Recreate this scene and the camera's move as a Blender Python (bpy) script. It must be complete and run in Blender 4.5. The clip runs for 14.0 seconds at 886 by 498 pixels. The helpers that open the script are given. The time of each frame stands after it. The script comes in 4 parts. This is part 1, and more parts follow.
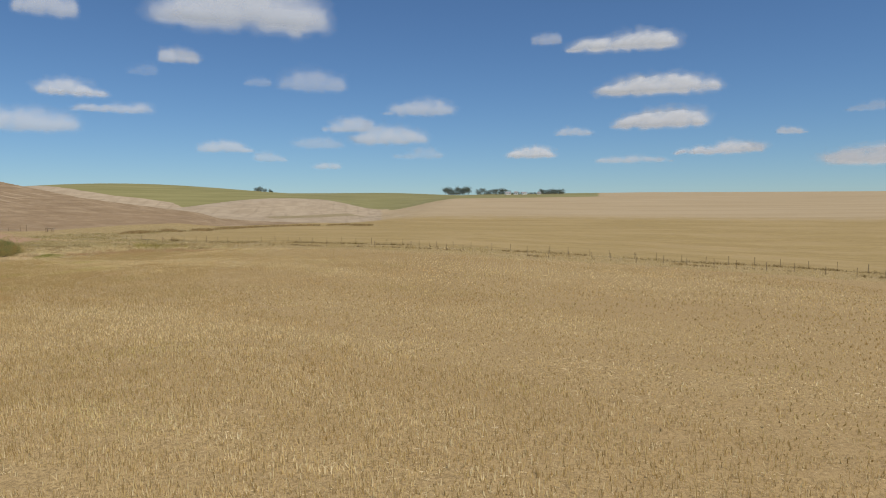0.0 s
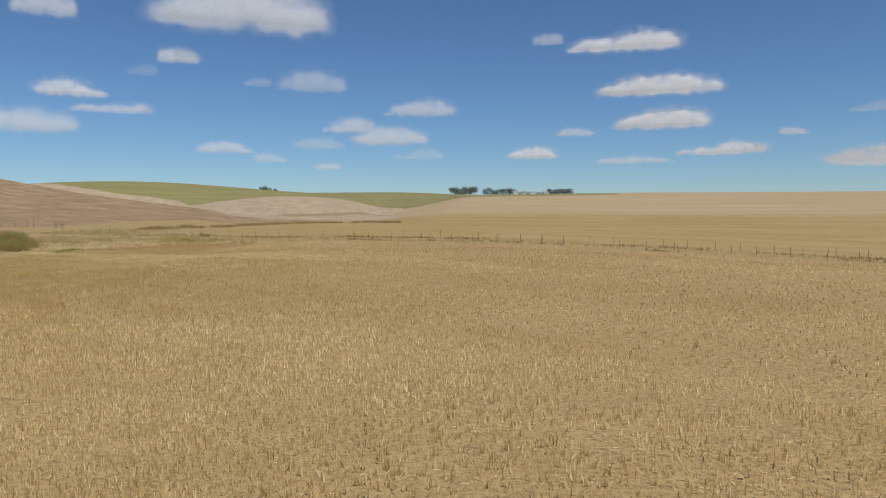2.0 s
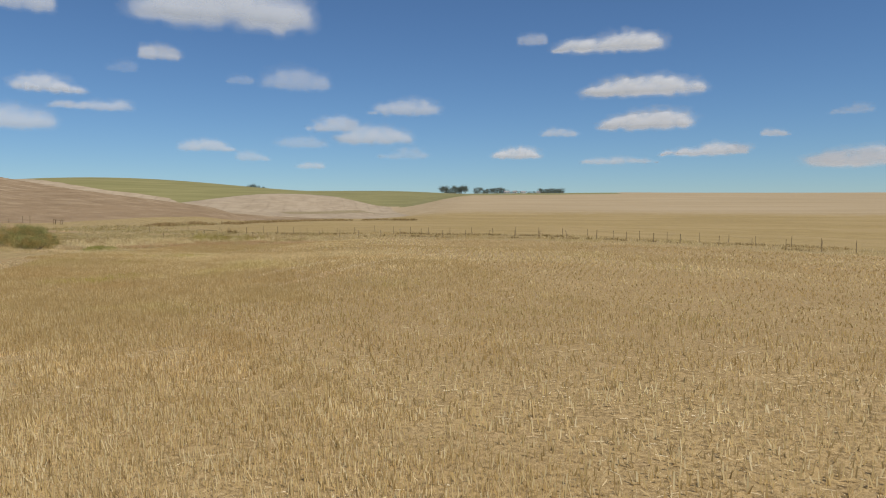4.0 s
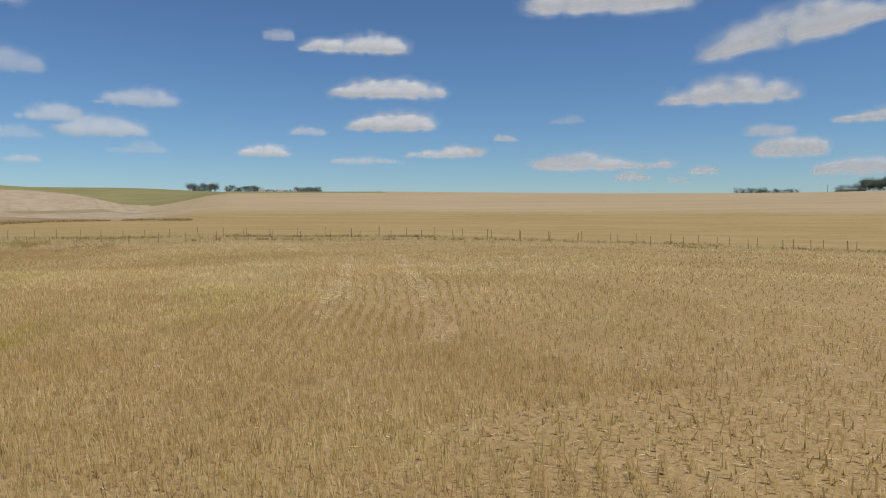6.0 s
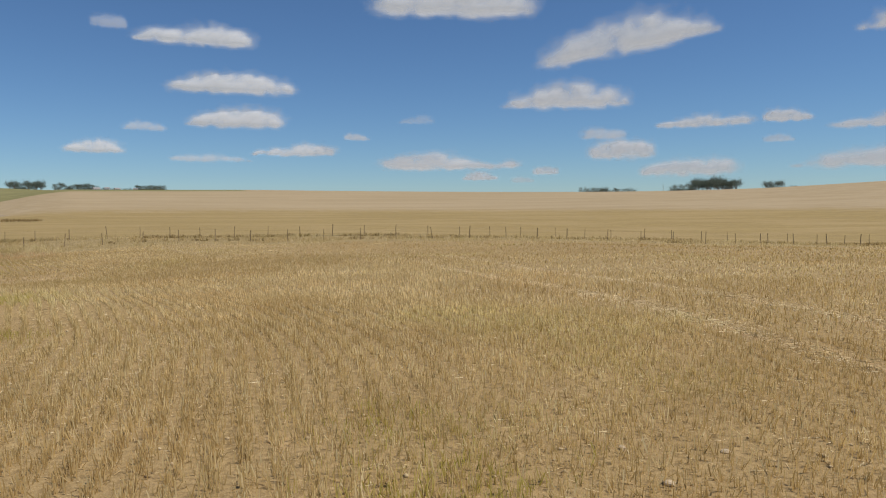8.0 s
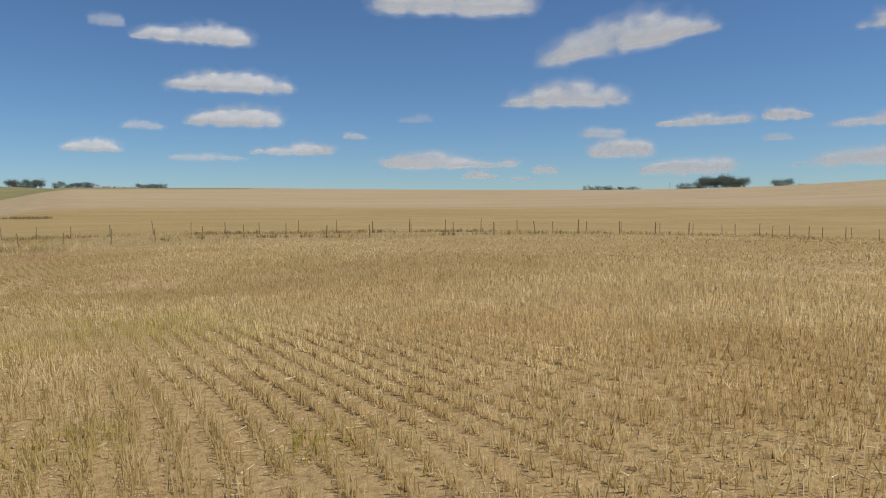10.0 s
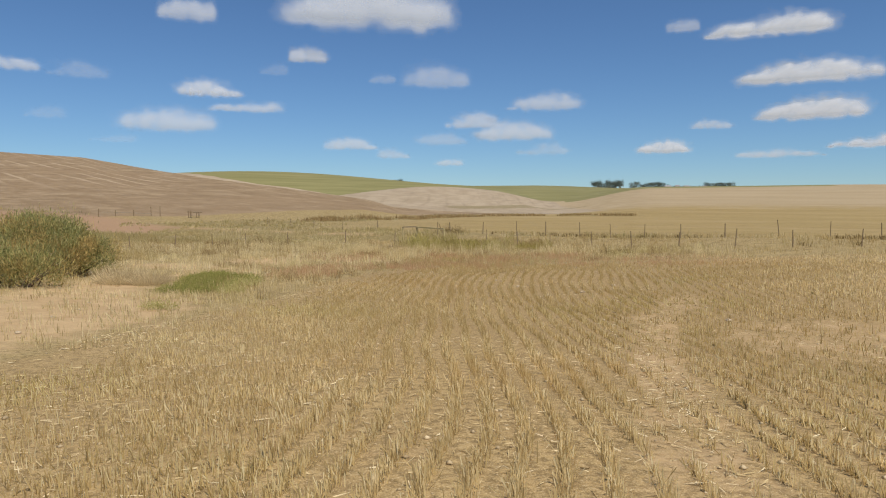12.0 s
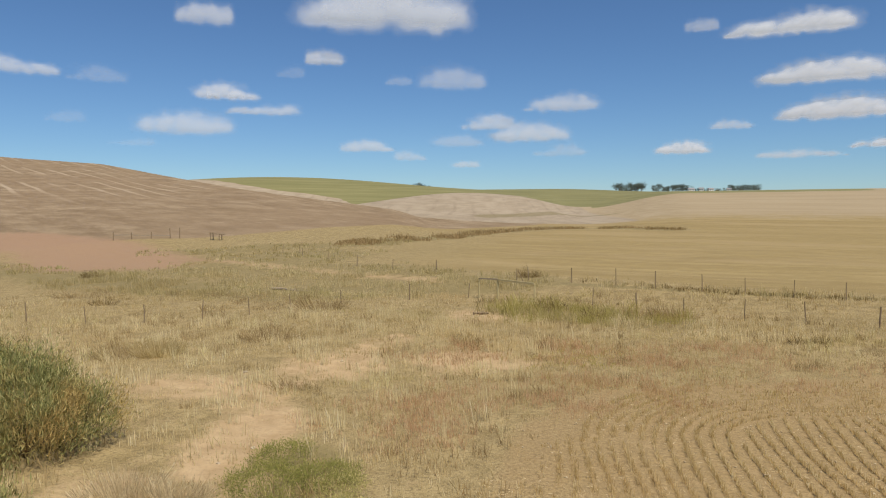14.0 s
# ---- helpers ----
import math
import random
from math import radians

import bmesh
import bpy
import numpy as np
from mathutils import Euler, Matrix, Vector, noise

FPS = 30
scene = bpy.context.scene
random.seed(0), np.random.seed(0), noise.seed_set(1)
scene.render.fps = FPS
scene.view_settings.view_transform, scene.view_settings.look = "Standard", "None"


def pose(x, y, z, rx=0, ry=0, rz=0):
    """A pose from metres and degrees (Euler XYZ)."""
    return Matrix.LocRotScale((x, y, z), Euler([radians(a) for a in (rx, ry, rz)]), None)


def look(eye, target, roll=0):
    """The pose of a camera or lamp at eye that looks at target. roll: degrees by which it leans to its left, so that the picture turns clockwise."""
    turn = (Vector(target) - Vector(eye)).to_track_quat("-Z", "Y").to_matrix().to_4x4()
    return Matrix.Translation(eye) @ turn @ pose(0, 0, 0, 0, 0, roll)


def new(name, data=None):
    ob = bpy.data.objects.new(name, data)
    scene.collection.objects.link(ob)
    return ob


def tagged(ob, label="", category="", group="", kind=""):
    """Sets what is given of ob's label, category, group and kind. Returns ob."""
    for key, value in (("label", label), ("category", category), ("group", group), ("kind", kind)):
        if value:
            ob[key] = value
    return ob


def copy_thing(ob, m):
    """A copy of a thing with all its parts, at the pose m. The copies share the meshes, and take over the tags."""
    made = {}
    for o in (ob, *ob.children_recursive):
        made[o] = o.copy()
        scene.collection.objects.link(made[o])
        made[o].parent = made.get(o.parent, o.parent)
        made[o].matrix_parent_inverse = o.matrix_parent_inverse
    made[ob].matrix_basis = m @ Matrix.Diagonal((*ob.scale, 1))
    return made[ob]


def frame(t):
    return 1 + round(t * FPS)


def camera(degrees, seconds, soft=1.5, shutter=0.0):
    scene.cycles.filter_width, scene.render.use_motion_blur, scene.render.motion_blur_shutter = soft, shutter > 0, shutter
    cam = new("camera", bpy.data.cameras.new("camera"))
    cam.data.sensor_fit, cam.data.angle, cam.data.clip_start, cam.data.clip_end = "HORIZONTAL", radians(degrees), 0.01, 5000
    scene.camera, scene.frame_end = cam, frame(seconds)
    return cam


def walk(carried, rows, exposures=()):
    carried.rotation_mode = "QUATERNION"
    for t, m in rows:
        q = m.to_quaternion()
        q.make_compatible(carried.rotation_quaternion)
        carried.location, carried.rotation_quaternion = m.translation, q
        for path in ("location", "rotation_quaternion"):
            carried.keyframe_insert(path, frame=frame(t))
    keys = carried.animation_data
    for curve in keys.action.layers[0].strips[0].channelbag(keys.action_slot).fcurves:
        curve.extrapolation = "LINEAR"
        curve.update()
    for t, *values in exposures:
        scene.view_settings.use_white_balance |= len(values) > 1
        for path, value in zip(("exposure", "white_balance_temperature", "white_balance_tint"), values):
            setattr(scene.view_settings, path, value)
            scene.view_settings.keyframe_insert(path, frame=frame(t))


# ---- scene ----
# ---- camera ----
LENS = 64.58
PATH = [
    (0.0, (0.00, 0.00, 6.74), 0.00, -3.17, -0.39),
    (0.5, (-3.51, 4.71, 5.87), 0.00, -3.13, -0.45),
    (1.0, (-7.07, 9.48, 5.07), -0.04, -3.05, -0.46),
    (1.5, (-10.58, 14.18, 4.78), -0.08, -3.04, -0.44),
    (2.0, (-13.98, 18.81, 4.68), -0.13, -3.07, -0.40),
    (4.3, (-30.21, 35.86, 3.68), -2.40, -3.09, -0.05),
    (4.5, (-31.58, 37.47, 3.64), -3.94, -3.09, -0.01),
    (5.0, (-34.83, 41.80, 3.62), -12.05, -3.09, -0.14),
    (5.5, (-38.13, 45.82, 3.66), -21.89, -3.23, -0.19),
    (6.0, (-40.95, 50.03, 3.62), -21.98, -3.23, -0.25),
    (6.5, (-43.27, 54.05, 3.50), -24.03, -3.22, -0.29),
    (7.0, (-45.59, 57.68, 3.39), -27.09, -3.24, -0.38),
    (7.5, (-47.67, 61.14, 3.33), -31.61, -3.31, -0.46),
    (7.7, (-48.35, 62.52, 3.28), -33.60, -3.32, -0.47),
    (9.8, (-51.45, 76.90, 2.60), -35.20, -3.43, -0.51),
    (10.0, (-51.54, 78.30, 2.56), -34.39, -3.43, -0.51),
    (10.5, (-51.81, 81.92, 2.52), -30.52, -3.42, -0.52),
    (11.0, (-52.23, 85.45, 2.44), -23.17, -3.45, -0.32),
    (11.5, (-52.69, 89.13, 2.35), -6.18, -3.33, -0.21),
    (12.0, (-53.24, 92.55, 2.34), 9.31, -3.28, -0.09),
    (12.5, (-54.19, 95.55, 2.34), 9.65, -3.26, -0.02),
    (13.0, (-55.75, 98.45, 2.53), 9.76, -3.26, -0.01),
    (13.5, (-57.93, 101.39, 3.84), 10.34, -3.23, -0.12),
    (14.0, (-60.69, 104.41, 5.91), 10.59, -3.17, -0.27),
]


def aim(eye, yaw, pitch):
    a, b = radians(yaw), radians(pitch)
    return (eye[0] - math.sin(a) * math.cos(b), eye[1] + math.cos(a) * math.cos(b), eye[2] + math.sin(b))


cam = camera(LENS, 14.0, soft=1.1)
walk(cam, [(t, look(eye, aim(eye, yaw, pitch), roll)) for t, eye, yaw, pitch, roll in PATH],
     exposures=[(0.0, 0.0), (5.0, 0.02), (10.5, 0.02), (12.0, 0.12), (14.0, 0.15)])

# ---- sky and sun ----
SUN_AZ, SUN_EL = 138.0, 60.0
world = bpy.data.worlds.new("summer_sky")
scene.world = world
world.use_nodes = True
wt = world.node_tree
sky = wt.nodes.new("ShaderNodeTexSky")
sky.sky_type = "NISHITA"
sky.sun_disc = False
sky.sun_elevation = radians(SUN_EL)
sky.sun_rotation = radians(SUN_AZ)
sky.altitude = 200
sky.air_density = 0.9
sky.dust_density = 0.05
sky.ozone_density = 4.2
tint = wt.nodes.new("ShaderNodeMix")
tint.data_type, tint.blend_type = "RGBA", "MULTIPLY"
tint.inputs[0].default_value = 1.0
tint.inputs[7].default_value = (0.78, 0.975, 1.145, 1)
wt.links.new(sky.outputs[0], tint.inputs[6])
wt.links.new(tint.outputs[2], wt.nodes["Background"].inputs[0])
wt.nodes["Background"].inputs[1].default_value = 0.073

sun = new("sun", bpy.data.lights.new("sun", "SUN"))
sun.data.energy = 4.3
sun.data.angle = radians(0.53)
sun.data.color = (1.0, 0.95, 0.885)
sun_dir = Vector((math.sin(radians(SUN_AZ)) * math.cos(radians(SUN_EL)),
                  math.cos(radians(SUN_AZ)) * math.cos(radians(SUN_EL)), math.sin(radians(SUN_EL))))
sun.rotation_euler = sun_dir.to_track_quat("Z", "Y").to_euler()
sun.location = (0, 0, 60)


# ---- materials ----
class Nodes:
    """A small writer of node trees."""

    def __init__(self, name):
        self.mat = bpy.data.materials.new(name)
        self.mat.use_nodes = True
        self.t = self.mat.node_tree
        self.bsdf = self.t.nodes["Principled BSDF"]
        self.out = self.t.nodes["Material Output"]

    def put(self, socket, value):
        if isinstance(value, bpy.types.NodeSocket):
            self.t.links.new(value, socket)
        elif isinstance(value, (tuple, list)) and len(value) == 3 and socket.type == "RGBA":
            socket.default_value = (*value, 1)
        else:
            socket.default_value = value

    def node(self, kind, out=0, **inputs):
        n = self.t.nodes.new(kind)
        for key, value in inputs.items():
            self.put(n.inputs[int(key[1:])] if key[0] == "i" and key[1:].isdigit() else n.inputs[key.replace("_", " ")], value)
        return n.outputs[out]

    def math(self, op, a, b=0.0, clamp=False):
        n = self.t.nodes.new("ShaderNodeMath")
        n.operation = op
        n.use_clamp = clamp
        self.put(n.inputs[0], a)
        self.put(n.inputs[1], b)
        return n.outputs[0]

    def mix(self, f, a, b, blend="MIX"):
        n = self.t.nodes.new("ShaderNodeMix")
        n.data_type = "RGBA"
        n.blend_type = blend
        self.put(n.inputs[0], f)
        self.put(n.inputs[6], a)
        self.put(n.inputs[7], b)
        return n.outputs[2]

    def position(self):
        return self.t.nodes.new("ShaderNodeNewGeometry").outputs["Position"]

    def island(self):
        return self.t.nodes.new("ShaderNodeNewGeometry").outputs["Random Per Island"]

    def object_random(self):
        return self.t.nodes.new("ShaderNodeObjectInfo").outputs["Random"]

    def scaled(self, vector, scale, turn=0.0):
        """Coordinates turned so that x runs along the given direction, then stretched."""
        n = self.t.nodes.new("ShaderNodeMapping")
        n.vector_type = "TEXTURE"
        self.put(n.inputs[0], vector)
        n.inputs["Rotation"].default_value = (0, 0, radians(turn))
        n.inputs["Scale"].default_value = [1 / k for k in scale]
        return n.outputs[0]

    def noise(self, vector, scale, detail=3.0, rough=0.55):
        n = self.t.nodes.new("ShaderNodeTexNoise")
        self.put(n.inputs["Vector"], vector)
        n.inputs["Scale"].default_value = scale
        n.inputs["Detail"].default_value = detail
        n.inputs["Roughness"].default_value = rough
        return n.outputs[0]

    def stripes(self, vector, turn, spacing, wobble, slow):
        """A wave from -1 to 1 across lines that run in the given direction."""
        y = self.node("ShaderNodeSeparateXYZ", 1, Vector=self.scaled(vector, (1, 1, 1), turn))
        sway = self.math("MULTIPLY", self.noise(vector, slow, 2.0), wobble)
        return self.math("SINE", self.math("ADD", self.math("MULTIPLY", y, 6.2832 / spacing), sway))

    def ramp(self, f, *stops):
        n = self.t.nodes.new("ShaderNodeValToRGB")
        self.put(n.inputs[0], f)
        e = n.color_ramp.elements
        while len(e) < len(stops):
            e.new(0.5)
        for el, (at, c) in zip(e, stops):
            el.position = at
            el.color = (*c, 1) if isinstance(c, tuple) else (c, c, c, 1)
        return n.outputs[0]

    def attribute(self, name):
        n = self.t.nodes.new("ShaderNodeAttribute")
        n.attribute_name = name
        return n

    def split(self, color):
        n = self.t.nodes.new("ShaderNodeSeparateColor")
        self.put(n.inputs[0], color)
        return n.outputs

    def bump(self, height, strength, distance):
        n = self.t.nodes.new("ShaderNodeBump")
        n.inputs["Strength"].default_value = strength
        n.inputs["Distance"].default_value = distance
        self.put(n.inputs["Height"], height)
        self.put(self.bsdf.inputs["Normal"], n.outputs[0])

    def thin(self, color, share, lift=0.0):
        """Lets part of the light through a leaf or a round straw; lift tilts shading normals to imitate light caught
        from above.
        """
        through_it = self.t.nodes.new("ShaderNodeBsdfTranslucent")
        if lift:
            self.mat.cycles.use_bump_map_correction = False
            for side, socket in ((lift, self.bsdf.inputs["Normal"]), (-lift, through_it.inputs["Normal"])):
                away = self.t.nodes.new("ShaderNodeVectorMath")
                away.operation = "ADD"
                self.put(away.inputs[0], self.t.nodes.new("ShaderNodeNewGeometry").outputs["Normal"])
                away.inputs[1].default_value = (0, 0, side)
                unit = self.t.nodes.new("ShaderNodeVectorMath")
                unit.operation = "NORMALIZE"
                self.put(unit.inputs[0], away.outputs[0])
                self.put(socket, unit.outputs[0])
        self.put(through_it.inputs["Color"], self.mix(1.0, color, (1.0, 0.95, 0.84), "MULTIPLY"))
        mix = self.t.nodes.new("ShaderNodeMixShader")
        mix.inputs[0].default_value = share
        self.t.links.new(self.bsdf.outputs[0], mix.inputs[1])
        self.t.links.new(through_it.outputs[0], mix.inputs[2])
        self.t.links.new(mix.outputs[0], self.out.inputs[0])
        return self.mat

    def base(self, color, rough=0.85, spec=0.2):
        self.put(self.bsdf.inputs["Base Color"], color)
        self.bsdf.inputs["Roughness"].default_value = rough
        self.bsdf.inputs["Specular IOR Level"].default_value = spec
        return self.mat


def ground_material():
    n = Nodes("field_ground")
    p = n.position()
    za = n.attribute("zone_far")
    zb = n.attribute("zone_near")
    light, green, brown = n.split(za.outputs["Color"])[:3]
    farf = za.outputs["Alpha"]
    rough, soil, weed = n.split(zb.outputs["Color"])[:3]
    upper = zb.outputs["Alpha"]
    fine = n.noise(p, 9.0, 4.0, 0.65)
    mid = n.noise(p, 1.1, 4.0, 0.6)
    vast = n.noise(p, 0.012, 3.0)
    edge = n.math("MULTIPLY", n.math("SUBTRACT", n.noise(p, 0.16, 5.0, 0.65), 0.5), 0.8)
    edge_near = n.math("MULTIPLY", n.math("SUBTRACT", n.noise(p, 0.9, 5.0, 0.7), 0.5), 1.3)

    def crisp(mask, wobble, k=6.0):
        a = n.math("ADD", n.math("SUBTRACT", mask, 0.5), wobble)
        return n.math("ADD", n.math("MULTIPLY", a, k), 0.5, True)

    # stubble field close by: straw litter over grey-brown earth
    speck = n.noise(p, 45.0, 3.0, 0.7)
    straw = n.mix(n.ramp(fine, (0.33, 0.0), (0.60, 1.0)), (0.172, 0.114, 0.046), (0.425, 0.30, 0.134))
    straw = n.mix(n.math("MULTIPLY", n.ramp(mid, (0.35, 0.0), (0.7, 1.0)), 0.5), straw, (0.29, 0.197, 0.09))
    straw = n.mix(n.math("MULTIPLY", n.ramp(speck, (0.56, 0.0), (0.66, 1.0)), 0.6), straw, (0.66, 0.52, 0.31))
    straw = n.mix(n.math("MULTIPLY", n.ramp(speck, (0.36, 1.0), (0.46, 0.0)), 0.7), straw, (0.13, 0.086, 0.038))
    bands = n.noise(n.scaled(p, (0.015, 0.075, 1), -29.0), 1.0, 3.0, 0.55)
    near = n.mix(n.math("MULTIPLY", n.ramp(bands, (0.42, 0.0), (0.6, 1.0)), 0.5), straw, (0.30, 0.205, 0.095))
    # the field past the fences: lines of the combine along the fence
    lines = n.noise(n.scaled(p, (0.004, 0.16, 1), -29.0), 1.0, 4.0, 0.7)
    lines2 = n.noise(n.scaled(p, (0.008, 0.5, 1), -26.0), 1.0, 3.0, 0.7)
    far = n.mix(n.ramp(lines, (0.35, 0.0), (0.65, 1.0)), (0.285, 0.205, 0.084), (0.33, 0.24, 0.10))
    far = n.mix(n.math("MULTIPLY", n.ramp(lines2, (0.5, 0.0), (0.66, 1.0)), 0.4), far, (0.41, 0.308, 0.14))
    far = n.mix(n.math("MULTIPLY", n.ramp(n.noise(p, 0.35, 5.0, 0.7), (0.40, 0.0), (0.60, 1.0)), 0.4), far, (0.235, 0.165, 0.068))
    far = n.mix(n.math("MULTIPLY", n.ramp(n.noise(n.scaled(p, (0.02, 0.06, 1), -29.0), 1.0, 4.0, 0.6), (0.48, 0.0), (0.62, 1.0)), 0.35), far, (0.41, 0.30, 0.15))
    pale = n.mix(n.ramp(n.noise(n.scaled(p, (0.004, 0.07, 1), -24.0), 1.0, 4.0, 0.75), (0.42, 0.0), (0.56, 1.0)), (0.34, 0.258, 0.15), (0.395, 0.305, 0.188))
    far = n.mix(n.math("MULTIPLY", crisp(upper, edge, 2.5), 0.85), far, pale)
    col = n.mix(crisp(farf, edge_near, 2.0), near, far)
    # bleached field on the hump and the strip behind the brown hill
    tram = n.noise(n.scaled(p, (0.006, 0.12, 1), 98.0), 1.0, 3.0, 0.6)
    bleached = n.mix(n.ramp(tram, (0.40, 0.0), (0.6, 1.0)), (0.31, 0.242, 0.158), (0.375, 0.298, 0.20))
    wheel = n.math("MULTIPLY", n.ramp(n.stripes(p, 98.0, 9.5, 5.0, 0.02), (0.80, 0.0), (0.93, 1.0)), n.ramp(n.noise(p, 0.03, 2.0), (0.40, 0.0), (0.58, 1.0)))
    bleached = n.mix(n.math("MULTIPLY", wheel, 0.28), bleached, (0.21, 0.155, 0.10))
    col = n.mix(crisp(light, n.math("MULTIPLY", edge, 0.2), 10.0), col, bleached)
    # brown hill with pale wheel lines
    rows = n.noise(n.scaled(p, (0.005, 0.075, 1), -42.0), 1.0, 4.0, 0.75)
    hill = n.mix(n.ramp(rows, (0.36, 0.0), (0.60, 1.0)), (0.22, 0.152, 0.085), (0.31, 0.225, 0.132))
    hill = n.mix(n.math("MULTIPLY", n.ramp(rows, (0.58, 0.0), (0.68, 1.0)), 0.5), hill, (0.42, 0.32, 0.20))
    mottle = n.noise(n.scaled(p, (0.45, 1, 1), -42.0), 0.16, 6.0, 0.75)
    hill = n.mix(n.math("MULTIPLY", n.ramp(mottle, (0.38, 1.0), (0.52, 0.0)), 0.6), hill, (0.175, 0.115, 0.06))
    hill = n.mix(n.math("MULTIPLY", n.ramp(mottle, (0.54, 0.0), (0.66, 1.0)), 0.4), hill, (0.36, 0.265, 0.155))
    wheel = n.math("MULTIPLY", n.ramp(n.stripes(p, -42.0, 10.0, 4.0, 0.012), (0.66, 0.0), (0.97, 1.0)), n.ramp(n.noise(n.scaled(p, (0.3, 1, 1), -42.0), 0.03, 3.0), (0.44, 0.0), (0.60, 1.0)))
    wheel = n.math("MULTIPLY", wheel, n.math("MULTIPLY", n.math("SUBTRACT", n.node("ShaderNodeSeparateXYZ", 2, Vector=p), 6.0), 0.12, True))
    hill = n.mix(n.math("MULTIPLY", wheel, 0.75), hill, (0.44, 0.34, 0.22))
    hill = n.mix(n.math("MULTIPLY", n.ramp(vast, (0.4, 0.0), (0.65, 1.0)), 0.6), hill, (0.25, 0.17, 0.094))
    col = n.mix(crisp(brown, n.math("MULTIPLY", edge, 0.35), 8.0), col, hill)
    # green hill far off
    gr = n.mix(n.ramp(n.noise(n.scaled(p, (0.01, 0.03, 1), 20.0), 1.0, 4.0), (0.35, 0.0), (0.65, 1.0)), (0.18, 0.168, 0.068), (0.235, 0.212, 0.092))
    col = n.mix(crisp(green, n.math("MULTIPLY", edge, 0.2), 10.0), col, gr)
    # rough dry grass, weeds and bare earth round the fences
    dry = n.mix(n.ramp(mid, (0.32, 0.0), (0.68, 1.0)), (0.22, 0.157, 0.064), (0.385, 0.285, 0.128))
    dry = n.mix(n.math("MULTIPLY", n.ramp(fine, (0.36, 1.0), (0.52, 0.0)), 0.6), dry, (0.14, 0.10, 0.046))
    dry = n.mix(n.math("MULTIPLY", n.ramp(speck, (0.55, 0.0), (0.64, 1.0)), 0.6), dry, (0.60, 0.48, 0.27))
    col = n.mix(n.math("MULTIPLY", crisp(rough, edge_near, 2.5), 0.9), col, dry)
    col = n.mix(n.math("MULTIPLY", crisp(weed, edge_near, 2.5), 0.55), col, (0.185, 0.148, 0.06))
    earth = n.mix(n.ramp(mid, (0.3, 0.0), (0.7, 1.0)), (0.40, 0.268, 0.135), (0.53, 0.372, 0.20))
    west = n.math("MULTIPLY", n.math("SUBTRACT", -96.0, n.node("ShaderNodeSeparateXYZ", 0, Vector=p)), 0.08, True)
    earth = n.mix(west, earth, (0.34, 0.212, 0.124))
    col = n.mix(n.math("MULTIPLY", crisp(soil, n.math("MULTIPLY", edge_near, 1.5), 1.6), 0.9), col, earth)
    col = n.mix(n.math("MULTIPLY", n.ramp(fine, (0.3, 1.0), (0.5, 0.0)), 0.2), col, (0.12, 0.08, 0.036))
    n.bump(n.math("ADD", n.math("MULTIPLY", fine, 0.4), mid), 0.6, 0.12)
    return n.base(col, 0.95, 0.1)


def blade_material(name, dark, pale, rare, share=0.68, glow=0.5, lift=0.8):
    n = Nodes(name)
    p = n.position()
    c = n.ramp(n.island(), (0.0, tuple(0.68 * k for k in dark)), (0.22, dark), (0.5, pale), (share, pale), (1.0, rare))
    c = n.mix(n.math("MULTIPLY", n.ramp(n.noise(p, 0.25, 3.0), (0.38, 0.0), (0.62, 1.0)), 0.36), c, dark)
    c = n.mix(n.math("MULTIPLY", n.ramp(n.noise(p, 1.3, 3.0), (0.40, 0.0), (0.62, 1.0)), 0.35), c, dark)
    bands = n.noise(n.scaled(p, (0.015, 0.075, 1), -29.0), 1.0, 3.0, 0.55)
    c = n.mix(n.math("MULTIPLY", n.ramp(bands, (0.42, 0.0), (0.6, 1.0)), 0.4), c, dark)
    c = n.mix(n.math("MULTIPLY", n.ramp(bands, (0.36, 1.0), (0.46, 0.0)), 0.12), c, rare)
    hue = n.noise(p, 0.11, 3.0, 0.6)
    c = n.mix(n.math("MULTIPLY", n.ramp(hue, (0.56, 0.0), (0.68, 1.0)), 0.32), c, n.mix(1.0, c, (0.86, 0.98, 0.66), "MULTIPLY"))
    c = n.mix(n.math("MULTIPLY", n.ramp(hue, (0.34, 1.0), (0.46, 0.0)), 0.5), c, n.mix(1.0, c, (0.98, 0.89, 0.80), "MULTIPLY"))
    n.base(c, 0.9, 0.04)
    return n.thin(c, glow, lift)


def leaf_material(name, dark, pale, tip, rough=0.6, dying=None, lift=0.5):
    n = Nodes(name)
    c = n.ramp(n.island(), (0.0, dark), (0.6, pale), (1.0, tip))
    c = n.mix(n.math("MULTIPLY", n.object_random(), 0.25), c, dark)
    if dying:
        # sprays that have turned brown, in patches
        patch = n.ramp(n.noise(n.position(), 0.75, 4.0, 0.65), (0.46, 0.0), (0.58, 1.0))
        c = n.mix(n.math("MULTIPLY", patch, 0.9), c, n.mix(n.island(), tuple(0.4 * k for k in dying), dying))
    n.base(c, rough, 0.1)
    return n.thin(c, 0.3, lift)


def wood_material(name, dark, pale):
    n = Nodes(name)
    p = n.position()
    g = n.noise(n.scaled(p, (14, 14, 1.6)), 2.0, 5.0, 0.7)
    c = n.mix(g, dark, pale)
    c = n.mix(n.math("MULTIPLY", n.noise(p, 3.0, 3.0), 0.5), c, dark)
    n.bump(g, 0.5, 0.01)
    return n.base(c, 0.9, 0.05)


def plain_material(name, a, b, scale, rough=0.85):
    n = Nodes(name)
    p = n.position()
    c = n.mix(n.ramp(n.noise(p, scale, 4.0), (0.35, 0.0), (0.65, 1.0)), a, b)
    return n.base(c, rough, 0.2)


